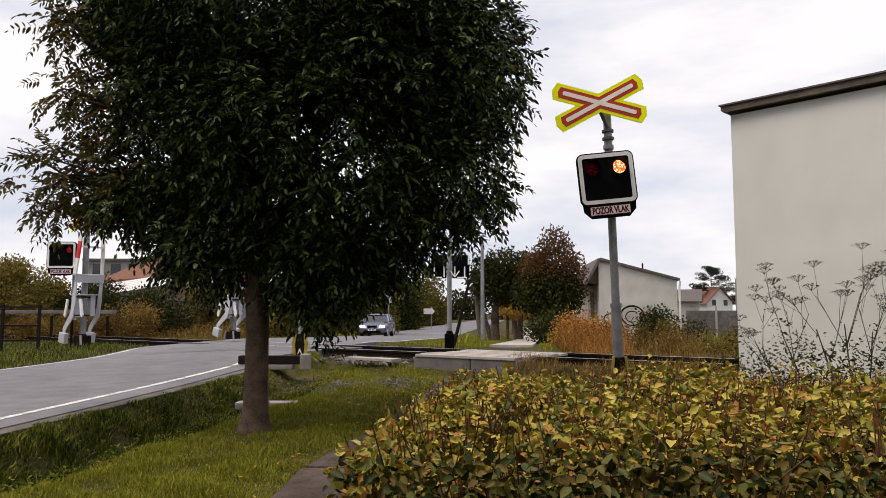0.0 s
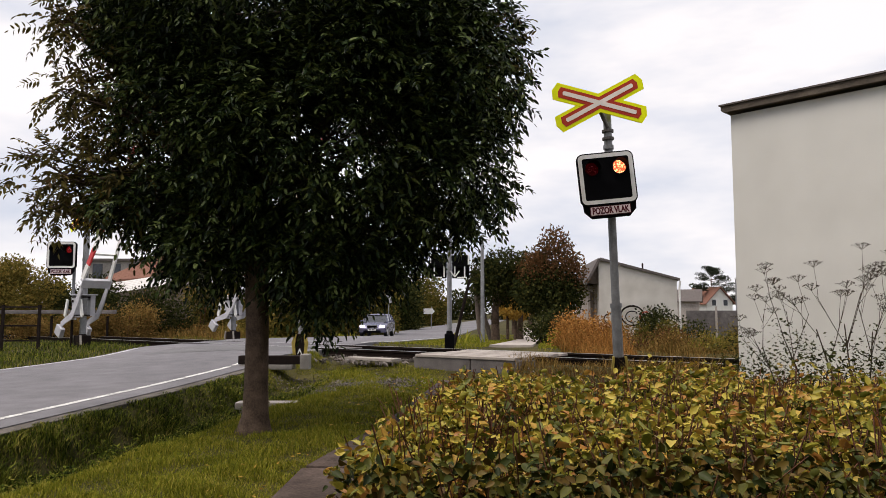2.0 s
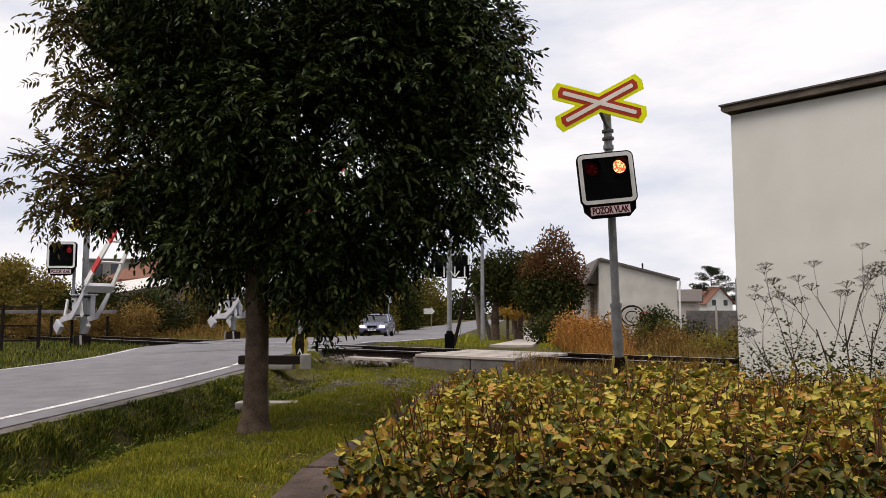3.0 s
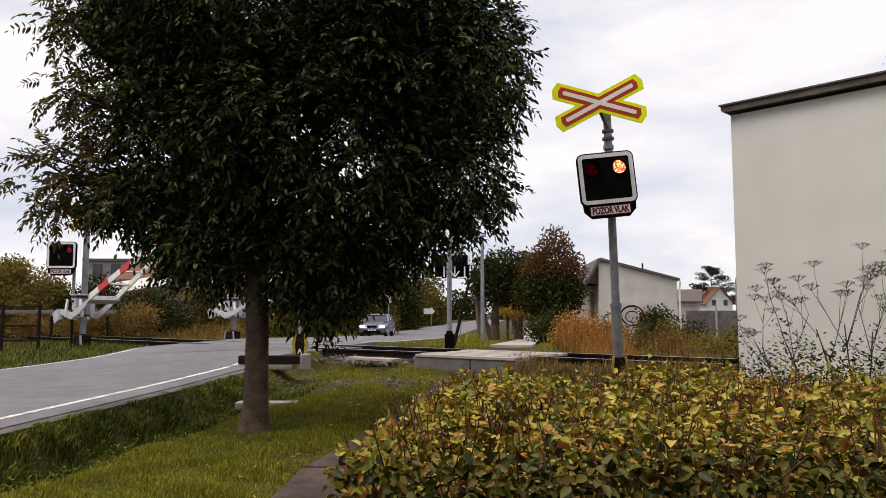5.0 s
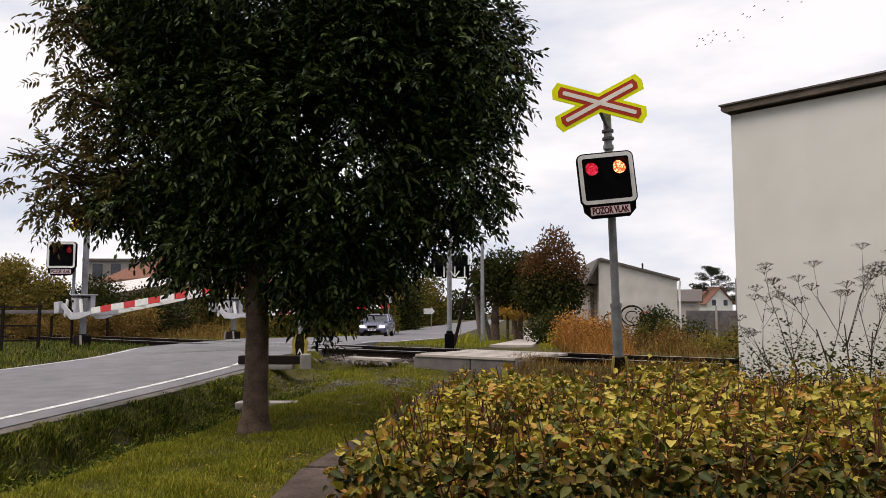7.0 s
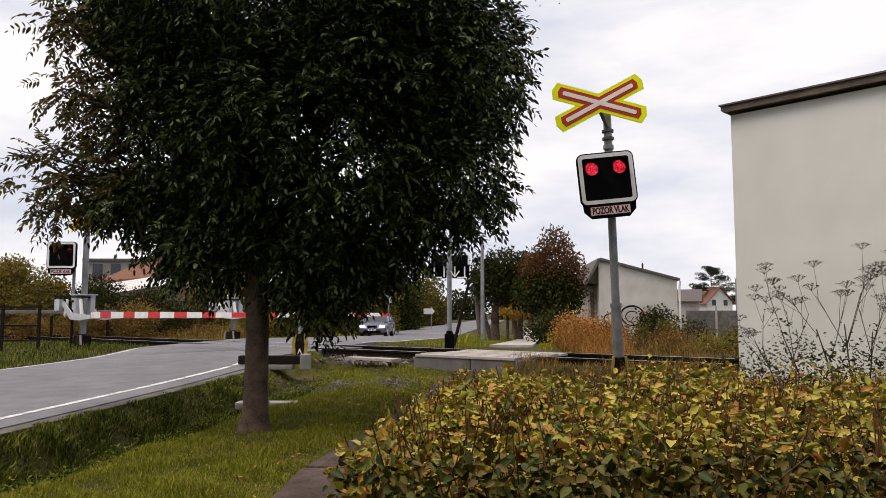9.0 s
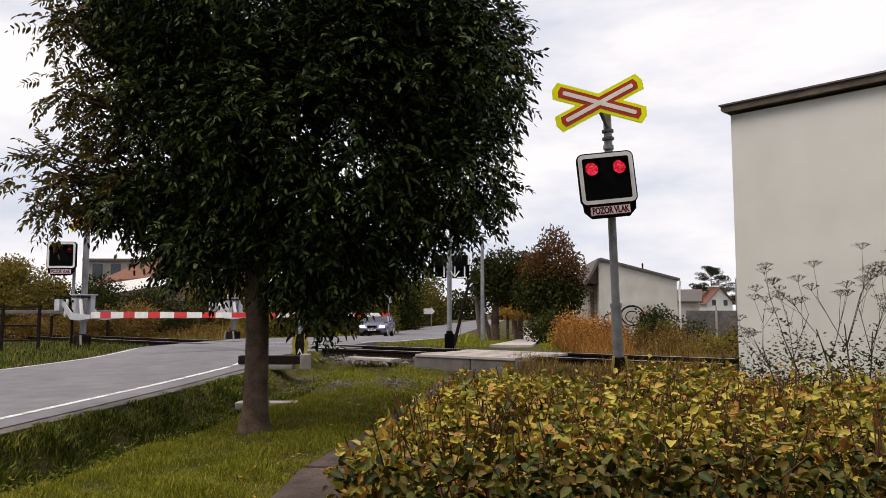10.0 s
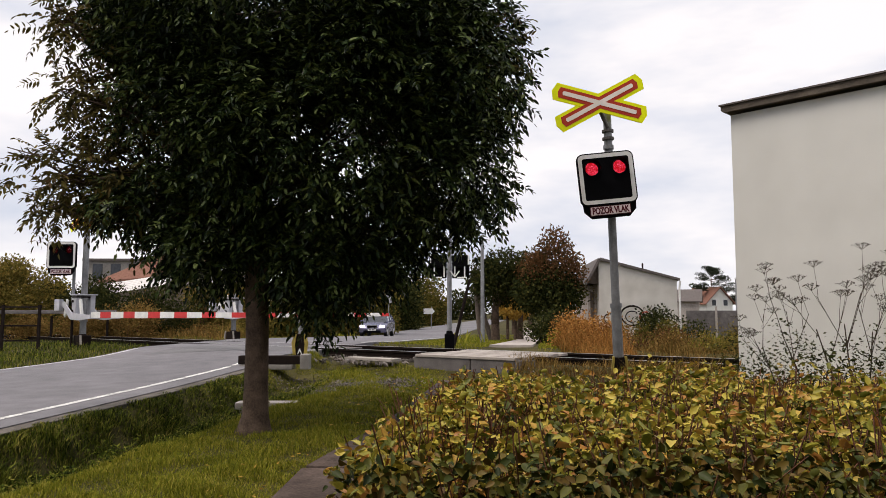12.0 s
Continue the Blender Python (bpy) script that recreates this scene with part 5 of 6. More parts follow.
# ---- bushes and trees round about ----
def foliage_tree(name, x, y, trunk_h, trunk_r, clumps, count, leaf, mat, label, seed, lean=0.0, category="tree"):
    z = gz(x, y) - 0.1
    th = empty(name, pose(x, y, z), label, category)
    r = random.Random(seed)
    bm = bmesh.new()
    limb(bm, [Vector((0, 0, 0)), Vector((lean * 0.4, 0, trunk_h * 0.5)), Vector((lean, 0, trunk_h))], trunk_r, trunk_r * 0.75, 9)
    part("trunk", bm, BARK, th, smooth=True)
    bm = bmesh.new()
    for c in clumps:
        s0 = Vector((lean, 0, trunk_h - 0.1))
        e0 = Vector(c[:3])
        mid = s0.lerp(e0, 0.5) + Vector((r.uniform(-0.2, 0.2), r.uniform(-0.2, 0.2), 0.15))
        limb(bm, [s0, mid, e0], trunk_r * 0.5, trunk_r * 0.15, 6)
        for k in range(5):
            limb(bm, [mid.lerp(e0, 0.4), e0 + Vector((r.uniform(-1, 1) * c[3], r.uniform(-1, 1) * c[4], r.uniform(-0.6, 1) * c[5])) * 0.85], trunk_r * 0.12, trunk_r * 0.04, 4)
    part("limb", bm, BARK, th)
    rg = np.random.default_rng(seed)
    pos, out = in_clumps(rg, clumps, count, 0.65)
    pos += rg.normal(size=pos.shape) * np.array([c[3] for c in clumps]).mean() * 0.10
    sc = 0.6 + 0.8 * rg.random(count)
    link("crown", leaf_mesh("crown", pos, out + rg.normal(size=out.shape) * 0.8 + np.array([0, 0, -0.3]), leaf * sc, leaf * 0.6 * sc, 0.15, rg), mat, th)
    return th


def bush(name, x, y, clumps, count, leaf, mat, label, seed, stems=14):
    z = gz(x, y) - 0.08
    th = empty(name, pose(x, y, z), label, "bush")
    count = int(count * 1.25)
    r = random.Random(seed)
    bm = bmesh.new()
    for k in range(stems):
        c = r.choice(clumps)
        e0 = Vector((c[0] + r.uniform(-0.7, 0.7) * c[3], c[1] + r.uniform(-0.6, 0.6) * c[4], c[2] + r.uniform(0.2, 0.8) * c[5]))
        s0 = Vector((c[0] + r.uniform(-0.3, 0.3), c[1] + r.uniform(-0.3, 0.3), 0))
        limb(bm, [s0, s0.lerp(e0, 0.5) + Vector((r.uniform(-0.1, 0.1), 0, 0.1)), e0], 0.025, 0.007, 5)
    tagged(part("stem", bm, TWIG, th), kind="stuff")
    rg = np.random.default_rng(seed)
    pos, out = in_clumps(rg, clumps, count, 0.6)
    pos += rg.normal(size=pos.shape) * 0.12
    pos[:, 2] = np.maximum(pos[:, 2], 0.03)
    sc = 0.6 + 0.8 * rg.random(count)
    link("leaves", leaf_mesh("leaves", pos, out + rg.normal(size=out.shape) * 0.8 + np.array([0, 0, 0.15]), leaf * sc, leaf * 0.6 * sc, 0.15, rg), mat, th)
    return th


def lumps(r, n, w, d, h, size):
    """A loose heap of ellipsoids w wide, d deep and h high."""
    out = []
    for k in range(n):
        a = size * r.uniform(0.7, 1.25)
        hh = h * r.uniform(0.45, 1.0)
        out.append((r.uniform(-w / 2, w / 2), r.uniform(-d / 2, d / 2), max(0.25, hh - a * 0.8), a, a, a * r.uniform(0.7, 0.95)))
        if hh > 1.6 * a:
            out.append((out[-1][0], out[-1][1], a * 0.7, a * 0.9, a * 0.9, a * 0.9))
    return out


R = random.Random(77)
# across the track, behind the lowered boom
bush("dark_bush", -12.3, 30.5, lumps(R, 15, 4.6, 1.6, 2.15, 0.6), 15000, 0.10, DARKLEAF, "dark green bush beyond the track", 41)
bush("yellowing_bush", -9.2, 31.5, lumps(R, 14, 3.4, 1.6, 2.5, 0.65), 13000, 0.10, YELLOWBUSH, "pale yellow-green bush beyond the track", 42)
bush("olive_bush", -7.4, 34.5, lumps(R, 12, 4.0, 1.5, 2.3, 0.7), 12000, 0.10, BUSHLEAF, "olive bush behind the far barrier", 43)
bush("yellow_tree_clump", -18.9, 32.0, lumps(R, 20, 3.6, 2.4, 3.6, 0.8), 26000, 0.13, YELLOWBUSH, "tall clump of yellowing shrubs by the fence", 44)
bush("grey_green_bush", -19.2, 38.5, lumps(R, 16, 4.5, 2.0, 3.1, 0.8), 17000, 0.13, DARKLEAF, "grey-green shrubs by the shed", 45)
bush("low_brown_bush", -14.5, 27.5, lumps(R, 14, 7.5, 1.2, 1.5, 0.5), 13000, 0.08, DRYGRASS, "low brownish scrub beyond the track", 50)
bush("roadside_bush", -8.0, 57, lumps(R, 18, 7, 3, 5.0, 1.3), 10000, 0.22, BUSHLEAF, "dense olive roadside bushes behind the car", 46)
bush("roadside_bush", -4.9, 76, lumps(R, 18, 5.5, 6, 6.6, 1.5), 11000, 0.26, DARKLEAF, "tall dark bushes along the road", 47)
bush("roadside_bush", -2.9, 104, lumps(R, 14, 4.5, 8, 8.0, 1.8), 9000, 0.34, BUSHLEAF, "olive trees along the road far off", 48)
bush("roadside_bush", -17, 66, lumps(R, 20, 16, 4, 5.0, 1.6), 11000, 0.28, BUSHLEAF, "olive thicket in the distance", 49)
bush("far_wood", 4.0, 190, lumps(R, 26, 40, 8, 9.0, 3.2), 12000, 0.7, DARKLEAF, "dark wood at the end of the road", 39)

# street trees beside the footway
foliage_tree("street_tree", 2.65, 37.5, 1.9, 0.24, [(0, 0, 3.1, 1.35, 1.4, 1.2), (1.2, 0.3, 2.9, 1.5, 1.3, 1.1), (-0.5, 0, 3.4, 0.9, 1.0, 0.9), (0.5, 0, 4.0, 1.1, 1.1, 0.8), (1.8, 0, 3.6, 1.0, 1.0, 1.0)], 10000, 0.16, DARKLEAF, "dark green street tree beside the footway", 51)
russet = foliage_tree("russet_tree", 5.0, 34.5, 1.5, 0.22, [(0, 0, 2.6, 1.4, 1.4, 1.1), (-0.8, 0, 2.5, 0.9, 1.1, 0.9), (0.7, 0.1, 2.4, 0.9, 1.1, 0.9), (0.1, 0, 1.9, 1.3, 1.2, 0.6)], 8500, 0.15, DARKLEAF, "street tree with russet top and green lower leaves", 52)
rg = np.random.default_rng(152)
pos, out = in_clumps(rg, [(0.2, -0.1, 3.9, 1.15, 1.1, 1.0), (-0.6, 0, 3.5, 0.85, 0.9, 0.8), (0.9, 0, 3.3, 0.8, 0.9, 0.9), (0.25, 0, 4.8, 0.6, 0.6, 0.65)], 5200, 0.6)
pos += rg.normal(size=pos.shape) * 0.12
link("russet_crown", leaf_mesh("russet_crown", pos, out + rg.normal(size=out.shape) * 0.8, 0.15 * (0.6 + 0.8 * rg.random(5200)), 0.09, 0.15, rg), REDLEAF, russet, "russet autumn leaves")
foliage_tree("street_tree", 4.6, 44.0, 1.8, 0.2, [(0, 0, 2.9, 1.6, 1.6, 1.0), (0.8, 0, 3.5, 1.2, 1.3, 1.0)], 4500, 0.18, DARKLEAF, "dark green street tree beside the footway", 53)
for k, (x, y) in enumerate(((3.75, 43.0), (4.6, 47.0), (5.2, 53.0), (5.7, 60.0), (6.4, 68.0))):
    foliage_tree("young_maple", x, y, 1.5, 0.10 + 0.04 * (k % 2), [(0, 0, 2.0, 0.75, 0.75, 0.55), (0.35, 0, 1.7, 0.5, 0.5, 0.35)], 1100, 0.17, GOLDLEAF if k < 3 else DARKLEAF, "young maple with golden leaves by the footway" if k < 3 else "young street tree by the footway", 60 + k)
foliage_tree("street_tree", 8.5, 72.0, 2.2, 0.24, [(0, 0, 4.0, 2.2, 2.2, 1.8), (1.5, 0, 3.5, 1.8, 1.8, 1.5)], 5000, 0.26, DARKLEAF, "dark green street tree far along the footway", 54)
foliage_tree("thin_tree", 8.7, 41.0, 2.0, 0.09, [(0, 0, 3.0, 0.9, 0.9, 1.1), (0.3, 0, 3.9, 0.5, 0.5, 0.5)], 480, 0.15, YELLOWBUSH, "sparse small tree beside the old house", 55)
bush("footway_bush", 5.0, 29.5, lumps(R, 6, 2.2, 1.2, 1.7, 0.55), 2600, 0.12, DARKLEAF, "dark bush at the edge of the footway", 56)
bush("bramble", 9.6, 36.5, lumps(R, 8, 3.4, 1.2, 1.2, 0.4), 2200, 0.14, BUSHLEAF, "brambles against the old house", 57)
bush("bramble", 12.0, 38.5, lumps(R, 7, 2.6, 1.2, 2.3, 0.7), 2600, 0.14, DARKLEAF, "dark shrubs beside the old house", 58, 10)


def weed_field(name, label, mat, n, xr, yr, h, width, cond, seed):
    rg = np.random.default_rng(seed)
    x = rg.uniform(*xr, n)
    y = rg.uniform(*yr, n)
    keep = cond(x, y, 0.6 * x + 0.8 * y)
    x, y = x[keep], y[keep]
    lump = 0.6 + 0.5 * (np.sin(x * 1.9 + 0.6 * y) * np.sin(y * 1.3 - 0.4 * x) + 0.4 * np.sin(x * 5.1))
    pts = np.stack([x, y, ground_z(x, y) - 0.02], 1)
    hh = h * np.clip(lump, 0.35, 1.3)
    tagged(link(name, blades(name, pts, hh, 1.1, width, rg), mat), label, "weeds", kind="stuff")


weed_field("rust_weeds", "tall rust-red dry weeds beside the footway", RUSTGRASS, 6000, (2.9, 4.4), (16.5, 22.5), 0.62, 0.004, lambda x, y, n: (n > 15.3) & (x - 0.14 * (y - 18) > 3.1 + 0.3 * np.sin(y * 3)), 71)
weed_field("dry_weeds", "tall brown weeds and dry grass along the track", DRYGRASS, 60000, (3.4, 22), (4, 26), 0.27, 0.006, lambda x, y, n: (n > 14.9) & (n < 21), 72)
weed_field("railside_weeds", "low straw-brown weeds along the far rail", DRYGRASS, 60000, (2.6, 13), (5, 20), 0.20, 0.006, lambda x, y, n: (n > 14.75) & (n < 17.4) & (x > 2.9), 76)
weed_field("trackside_weeds", "low brown weeds between hedge and track", DRYGRASS, 26000, (1.2, 9), (4, 15), 0.22, 0.006, lambda x, y, n: (n > 8.6) & (n < 12.1) & (x - 0.6 * (9.75 - n) > 1.25), 75)
weed_field("dry_grass", "brown dry grass on the far side of the track", DRYGRASS, 34000, (-26, -5.5), (20, 38), 0.45, 0.012, lambda x, y, n: (n > 16.2) & (n < 19.5) & (np.abs(x - np.interp(y, ROAD_Y, ROAD_X)) > 3.2), 73)
weed_field("far_meadow_grass", "olive grass in the distance", GRASS, 26000, (-40, 60), (24, 90), 0.5, 0.03, lambda x, y, n: (n > 19) & (np.abs(x - np.interp(y, ROAD_Y, ROAD_X)) > 4.2) & ~((x > 1.5) & (x < 3.5 + 0.14 * (y - 18)) & (y < 95)), 74)
for k in range(8):
    xx = 3.9 + 0.62 * k
    yy = (16.6 - 0.6 * xx) / 0.8 + R.uniform(0.0, 2.2)
    bush("track_scrub", xx, yy, lumps(R, 7, 1.1, 0.9, R.uniform(0.5, 0.85), 0.24), 2300, 0.055, (YELLOWBUSH, DRYGRASS, REDLEAF, DRYGRASS)[k % 4], ("yellow-brown", "dry brown", "russet", "straw-brown")[k % 4] + " scrub among dry weeds along the track", 80 + k, 10)
for k in range(4):
    bush("rust_scrub", 3.45 + 0.28 * k, 19.4 + 0.5 * (k % 2), lumps(R, 7, 0.9, 0.9, 1.25 - 0.12 * k, 0.3), 2600, 0.06, RUSTGRASS, "rust-red feathery scrub beside the footway", 180 + k, 10)
bush("green_scrub", 3.45, 20.8, lumps(R, 5, 0.7, 1.2, 0.55, 0.25), 1500, 0.06, GRASS, "bright green weeds at the footway edge", 190, 6)

for k in range(9):
    xx = -17.5 + 1.35 * k
    yy = (17.6 - 0.6 * xx) / 0.8 + R.uniform(0.0, 1.2)
    if abs(xx - np.interp(yy, ROAD_Y, ROAD_X)) < 3.9:
        continue
    bush("verge_scrub", xx, yy, lumps(R, 7, 1.5, 0.8, R.uniform(0.5, 0.95), 0.28), 1900, 0.065, (DRYGRASS, RUSTGRASS, DRYGRASS, YELLOWBUSH)[k % 4], ("dry brown", "rust-brown", "straw-brown", "yellowing")[k % 4] + " scrub on the far side of the track", 210 + k, 8)

# ---- houses ----
def old_house():
    """Small pale house with an uneven gable."""
    th = empty("old_house", pose(8.45, 40.0, gz(9, 40) - 0.1, 0, 0, -4), "small pale plastered house with a dark lean roof and painted swirls", "house")
    hl, hr = 4.55, 3.52
    bm = bmesh.new()
    prism(bm, [(0, 0), (4.15, 0), (4.15, hr), (0.12, hl), (0, hl - 0.1)], 0, 7)
    part("wall", bm, OLDPLASTER, th, "patched pale plaster wall")
    bm = bmesh.new()
    prism(bm, [(-0.05, hl + 0.06), (0.1, hl + 0.14), (4.28, hr + 0.04), (4.28, hr - 0.08), (0.1, hl + 0.0)], -0.18, 7.2)
    roof = part("roof", bm, ROOFDARK, th, "dark roofing sheet")
    bm = bmesh.new()
    prism(bm, [(-0.02, hl + 0.12), (-0.80, hl - 1.35), (-0.72, hl - 1.42), (0.1, hl + 0.0)], -0.18, 7.2)
    part("roof_slope", bm, ROOFDARK, roof)
    bm = bmesh.new()
    prism(bm, [(-0.02, hl + 0.02), (-0.66, hl - 1.22), (0, hl - 1.3)], 0.25, 0.35)
    part("gable_board", bm, WOODPOLE, th, "weathered timber boarding")
    bm = bmesh.new()
    prism(bm, [(-0.5, 0), (0, 0), (0, hl - 1.3), (-0.5, hl - 1.35)], 0.8, 6.8)
    side = part("side_wall", bm, PALECONCRETE, th, "pale side wall under the eaves")
    bm = bmesh.new()
    box(bm, (-0.26, 0.78, 1.9), (0.22, 0.06, 1.9), None, 0.01)
    part("door", bm, WOODPOLE, side, "brown timber door")
    bm = bmesh.new()
    rod(bm, (-0.80, -0.1, hl - 1.45), (-0.55, 7.0, hl - 1.45), 0.06, 0.06, 8)
    part("gutter", bm, GALV, th, "grey gutter")
    bm = bmesh.new()
    rod(bm, (4.26, -0.08, 0), (4.26, -0.08, hr - 0.5), 0.055, 0.055, 8)
    rod(bm, (4.26, -0.08, hr - 0.5), (4.30, -0.12, hr - 0.10), 0.055, 0.055, 8)
    part("downpipe", bm, WHITE, th, "white downpipe")
    bm = bmesh.new()
    rod(bm, (2.75, 2, hr + 0.3), (2.75, 2, hr + 1.0), 0.05, 0.05, 8)
    part("vent_pipe", bm, DARKMETAL, roof)
    # painted swirls on the wall
    rr = random.Random(4)
    for k, (cx, cz, r0, a0, a1, w, mat) in enumerate(((1.75, 1.55, 0.62, 0, 200, 0.07, DARKMETAL), (1.75, 1.5, 0.55, 190, 360, 0.05, BLACK), (1.75, 1.5, 0.35, 40, 300, 0.04, BLACK), (1.6, 1.45, 0.2, 0, 260, 0.035, GREYPAINT),
                                                     (2.45, 1.5, 0.30, 60, 290, 0.05, SIGNRED), (0.55, 1.4, 0.3, 10, 250, 0.04, BLACK), (3.1, 1.35, 0.26, 30, 300, 0.05, BLACK), (3.55, 1.45, 0.3, 200, 420, 0.05, BLACK), (3.0, 1.8, 0.2, 0, 200, 0.04, BLACK))):
        bm = bmesh.new()
        pts = [(cx + r0 * math.cos(radians(a)), cz + r0 * 0.85 * math.sin(radians(a))) for a in np.linspace(a0, a1, 16)]
        for (ax, az), (bx_, bz_) in zip(pts, pts[1:]):
            rod(bm, (ax, -0.002, az), (bx_, -0.002, bz_), w * rr.uniform(0.5, 1), w * 0.7, 5)
        for v in bm.verts:
            v.co.y = -0.006 + (v.co.y + 0.002) * 0.08
        part("painted_swirl", bm, mat, th, "painted swirl on the plaster")


old_house()


def gabled(name, x, y, w, d, h, ridge, wall, roof, label, turn=0.0, windows=2):
    """A gabled house: the gable end faces -y."""
    th = empty(name, pose(x, y, gz(x, y) - 0.2, 0, 0, turn), label, "house")
    bm = bmesh.new()
    prism(bm, [(-w / 2, 0), (w / 2, 0), (w / 2, h), (0, h + ridge), (-w / 2, h)], 0, d)
    part("wall", bm, wall, th)
    for sx in (-1, 1):
        bm = bmesh.new()
        k = ridge / (w / 2)
        prism(bm, [(0, h + ridge + 0.12), (sx * (w / 2 + 0.5), h - 0.5 * k + 0.12), (sx * (w / 2 + 0.5), h - 0.5 * k - 0.06), (0, h + ridge - 0.06)], -0.5, d + 0.5)
        part("roof_slope", bm, roof, th, "tiled roof slope")
    for i in range(windows):
        wx = (i - (windows - 1) / 2) * w / max(windows, 1) * 0.9
        bm = bmesh.new()
        ring(bm, rounded(1.1, 1.3, 0.02, wx, h - 0.2), rounded(0.9, 1.1, 0.01, wx, h - 0.2), -0.06, 0.02)
        win = part("window", bm, WHITE, th, "white window frame")
        bm = bmesh.new()
        box(bm, (wx, -0.01, h - 0.2), (0.92, 0.03, 1.12))
        part("pane", bm, WINDOWDARK, win, "dark pane")
    return th


gabled("red_roof_house", 52.4, 140, 5.4, 9, 4.1, 2.7, PLASTER, ROOFRED, "white house with a red tiled gable roof far off", 12, 2)
gabled("dark_roof_house", 38.8, 112, 5.0, 5.0, 3.9, 1.5, PALECONCRETE, ROOFDARK, "low house with a dark brown roof far off", 70, 1)
pole("telegraph_pole", 27.8, 70.0, 5.0, 0.09, GALV, "thin grey pole among the far houses")
bm = bmesh.new()
box(bm, (0, 0, 0.8), (7.0, 0.15, 2.1), None, 0.02)
th = empty("garden_wall", pose(20.6, 52.0, -0.8), "grey board garden wall in front of the far house", "wall")
part("panel", bm, BLOCK, th)
bm = bmesh.new()
box(bm, (-1.45, -0.12, 0.9), (0.13, 0.13, 2.5), None, 0.02)
part("wall_post", bm, PALECONCRETE, th)


def pine(x, y, h, seed, broad=1.0):
    th = empty("pine_tree", pose(x, y, gz(x, y) - 0.1), "dark pine tree with layered boughs behind the houses", "tree")
    r = random.Random(seed)
    bm = bmesh.new()
    rod(bm, (0, 0, 0), (0, 0, h), 0.25, 0.05, 9)
    part("trunk", bm, BARK, th)
    bm = bmesh.new()
    cl = []
    for k in range(34):
        z = h * r.uniform(0.45, 1.0)
        a = r.uniform(0, 6.28)
        ln = ((h - z) * 0.42 + 0.7 * r.uniform(0.6, 1.3)) * broad
        e0 = Vector((math.cos(a) * ln, math.sin(a) * ln, z + 0.15 * ln))
        rod(bm, (0, 0, z), e0, 0.06, 0.02, 5)
        for t_ in (0.5, 0.75, 1.0):
            cl.append((e0.x * t_, e0.y * t_, z + 0.15 * ln * t_ + 0.1, 0.55, 0.55, 0.22))
    part("bough", bm, BARK, th)
    rg = np.random.default_rng(seed)
    pos, out = in_clumps(rg, cl, 6500, 0.9)
    link("needles", leaf_mesh("needles", pos, out + np.array([0, 0, 0.5]), 0.35, 0.10, 0.1, rg), PINELEAF, th)


pine(52.0, 143, 10.4, 91, 1.7)
pine(61.5, 152, 8.6, 92, 0.8)


def shed():
    """Long low shed with a tiled roof and pale stacked roofing sheets before it."""
    th = empty("tiled_shed", pose(-25.3, 56, gz(-24, 56) + 1.0, 0, 0, 4), "low shed with a faded red tiled roof beyond the track", "shed")
    bm = bmesh.new()
    box(bm, (2.6, 3, 0.6), (7.0, 5, 3.8))
    part("wall", bm, WOODPOLE, th)
    bm = bmesh.new()
    vs = [bm.verts.new(p) for p in ((-1.1, 0.2, 2.8), (6.6, 0.2, 3.4), (6.6, 3.2, 5.3), (2.3, 3.2, 4.95))]
    bm.faces.new(vs)
    r_ = bmesh.ops.extrude_face_region(bm, geom=bm.faces[:])
    for v in [g for g in r_["geom"] if isinstance(g, bmesh.types.BMVert)]:
        v.co.z -= 0.15
    part("roof_slope", bm, ROOFRED, th, "faded red tiles")
    th = empty("sheet_stack", pose(-19.0, 44.5, gz(-19, 44) + 0.85), "pale corrugated roofing sheets laid on a sloping frame", "sheets")
    for k in range(6):
        bm = bmesh.new()
        vs = [bm.verts.new(p) for p in ((-3.4, 0.6 * k, 1.15 + 0.17 * k), (2.4, 0.6 * k, 2.05 + 0.17 * k), (2.4, 0.6 * k + 0.12, 2.15 + 0.17 * k), (-3.4, 0.6 * k + 0.12, 1.25 + 0.17 * k))]
        bm.faces.new(vs)
        r_ = bmesh.ops.extrude_face_region(bm, geom=bm.faces[:])
        for v in [g for g in r_["geom"] if isinstance(g, bmesh.types.BMVert)]:
            v.co.z -= 0.03
        part("sheet", bm, ROOFPALE, th)
    bm = bmesh.new()
    for x in (-3.0, 0, 2.4):
        for y in (0.1, 3.0):
            rod(bm, (x, y, -1.0), (x, y, 1.0 + (x + 3.2) * 0.19 + (0.9 if y > 1 else 0)), 0.06, 0.06, 6)
    part("frame", bm, WOODPOLE, th, "timber frame")
    th = empty("flat_block", pose(-36.5, 92, -1.0, 0, 0, 3), "grey flat-roofed block with tall windows far off", "building")
    bm = bmesh.new()
    box(bm, (-1, 3, 4.2), (14, 6, 8.4))
    part("wall", bm, CONCRETE, th)
    bm = bmesh.new()
    box(bm, (-1, 3, 8.5), (14.6, 6.6, 0.3), None, 0.03)
    part("roof", bm, ROOFDARK, th)
    for k in range(6):
        bm = bmesh.new()
        box(bm, (-6.5 + 2.2 * k, -0.02, 7.1), (1.2, 0.06, 1.8))
        part("window", bm, WINDOWDARK, th, "dark tall window")


shed()


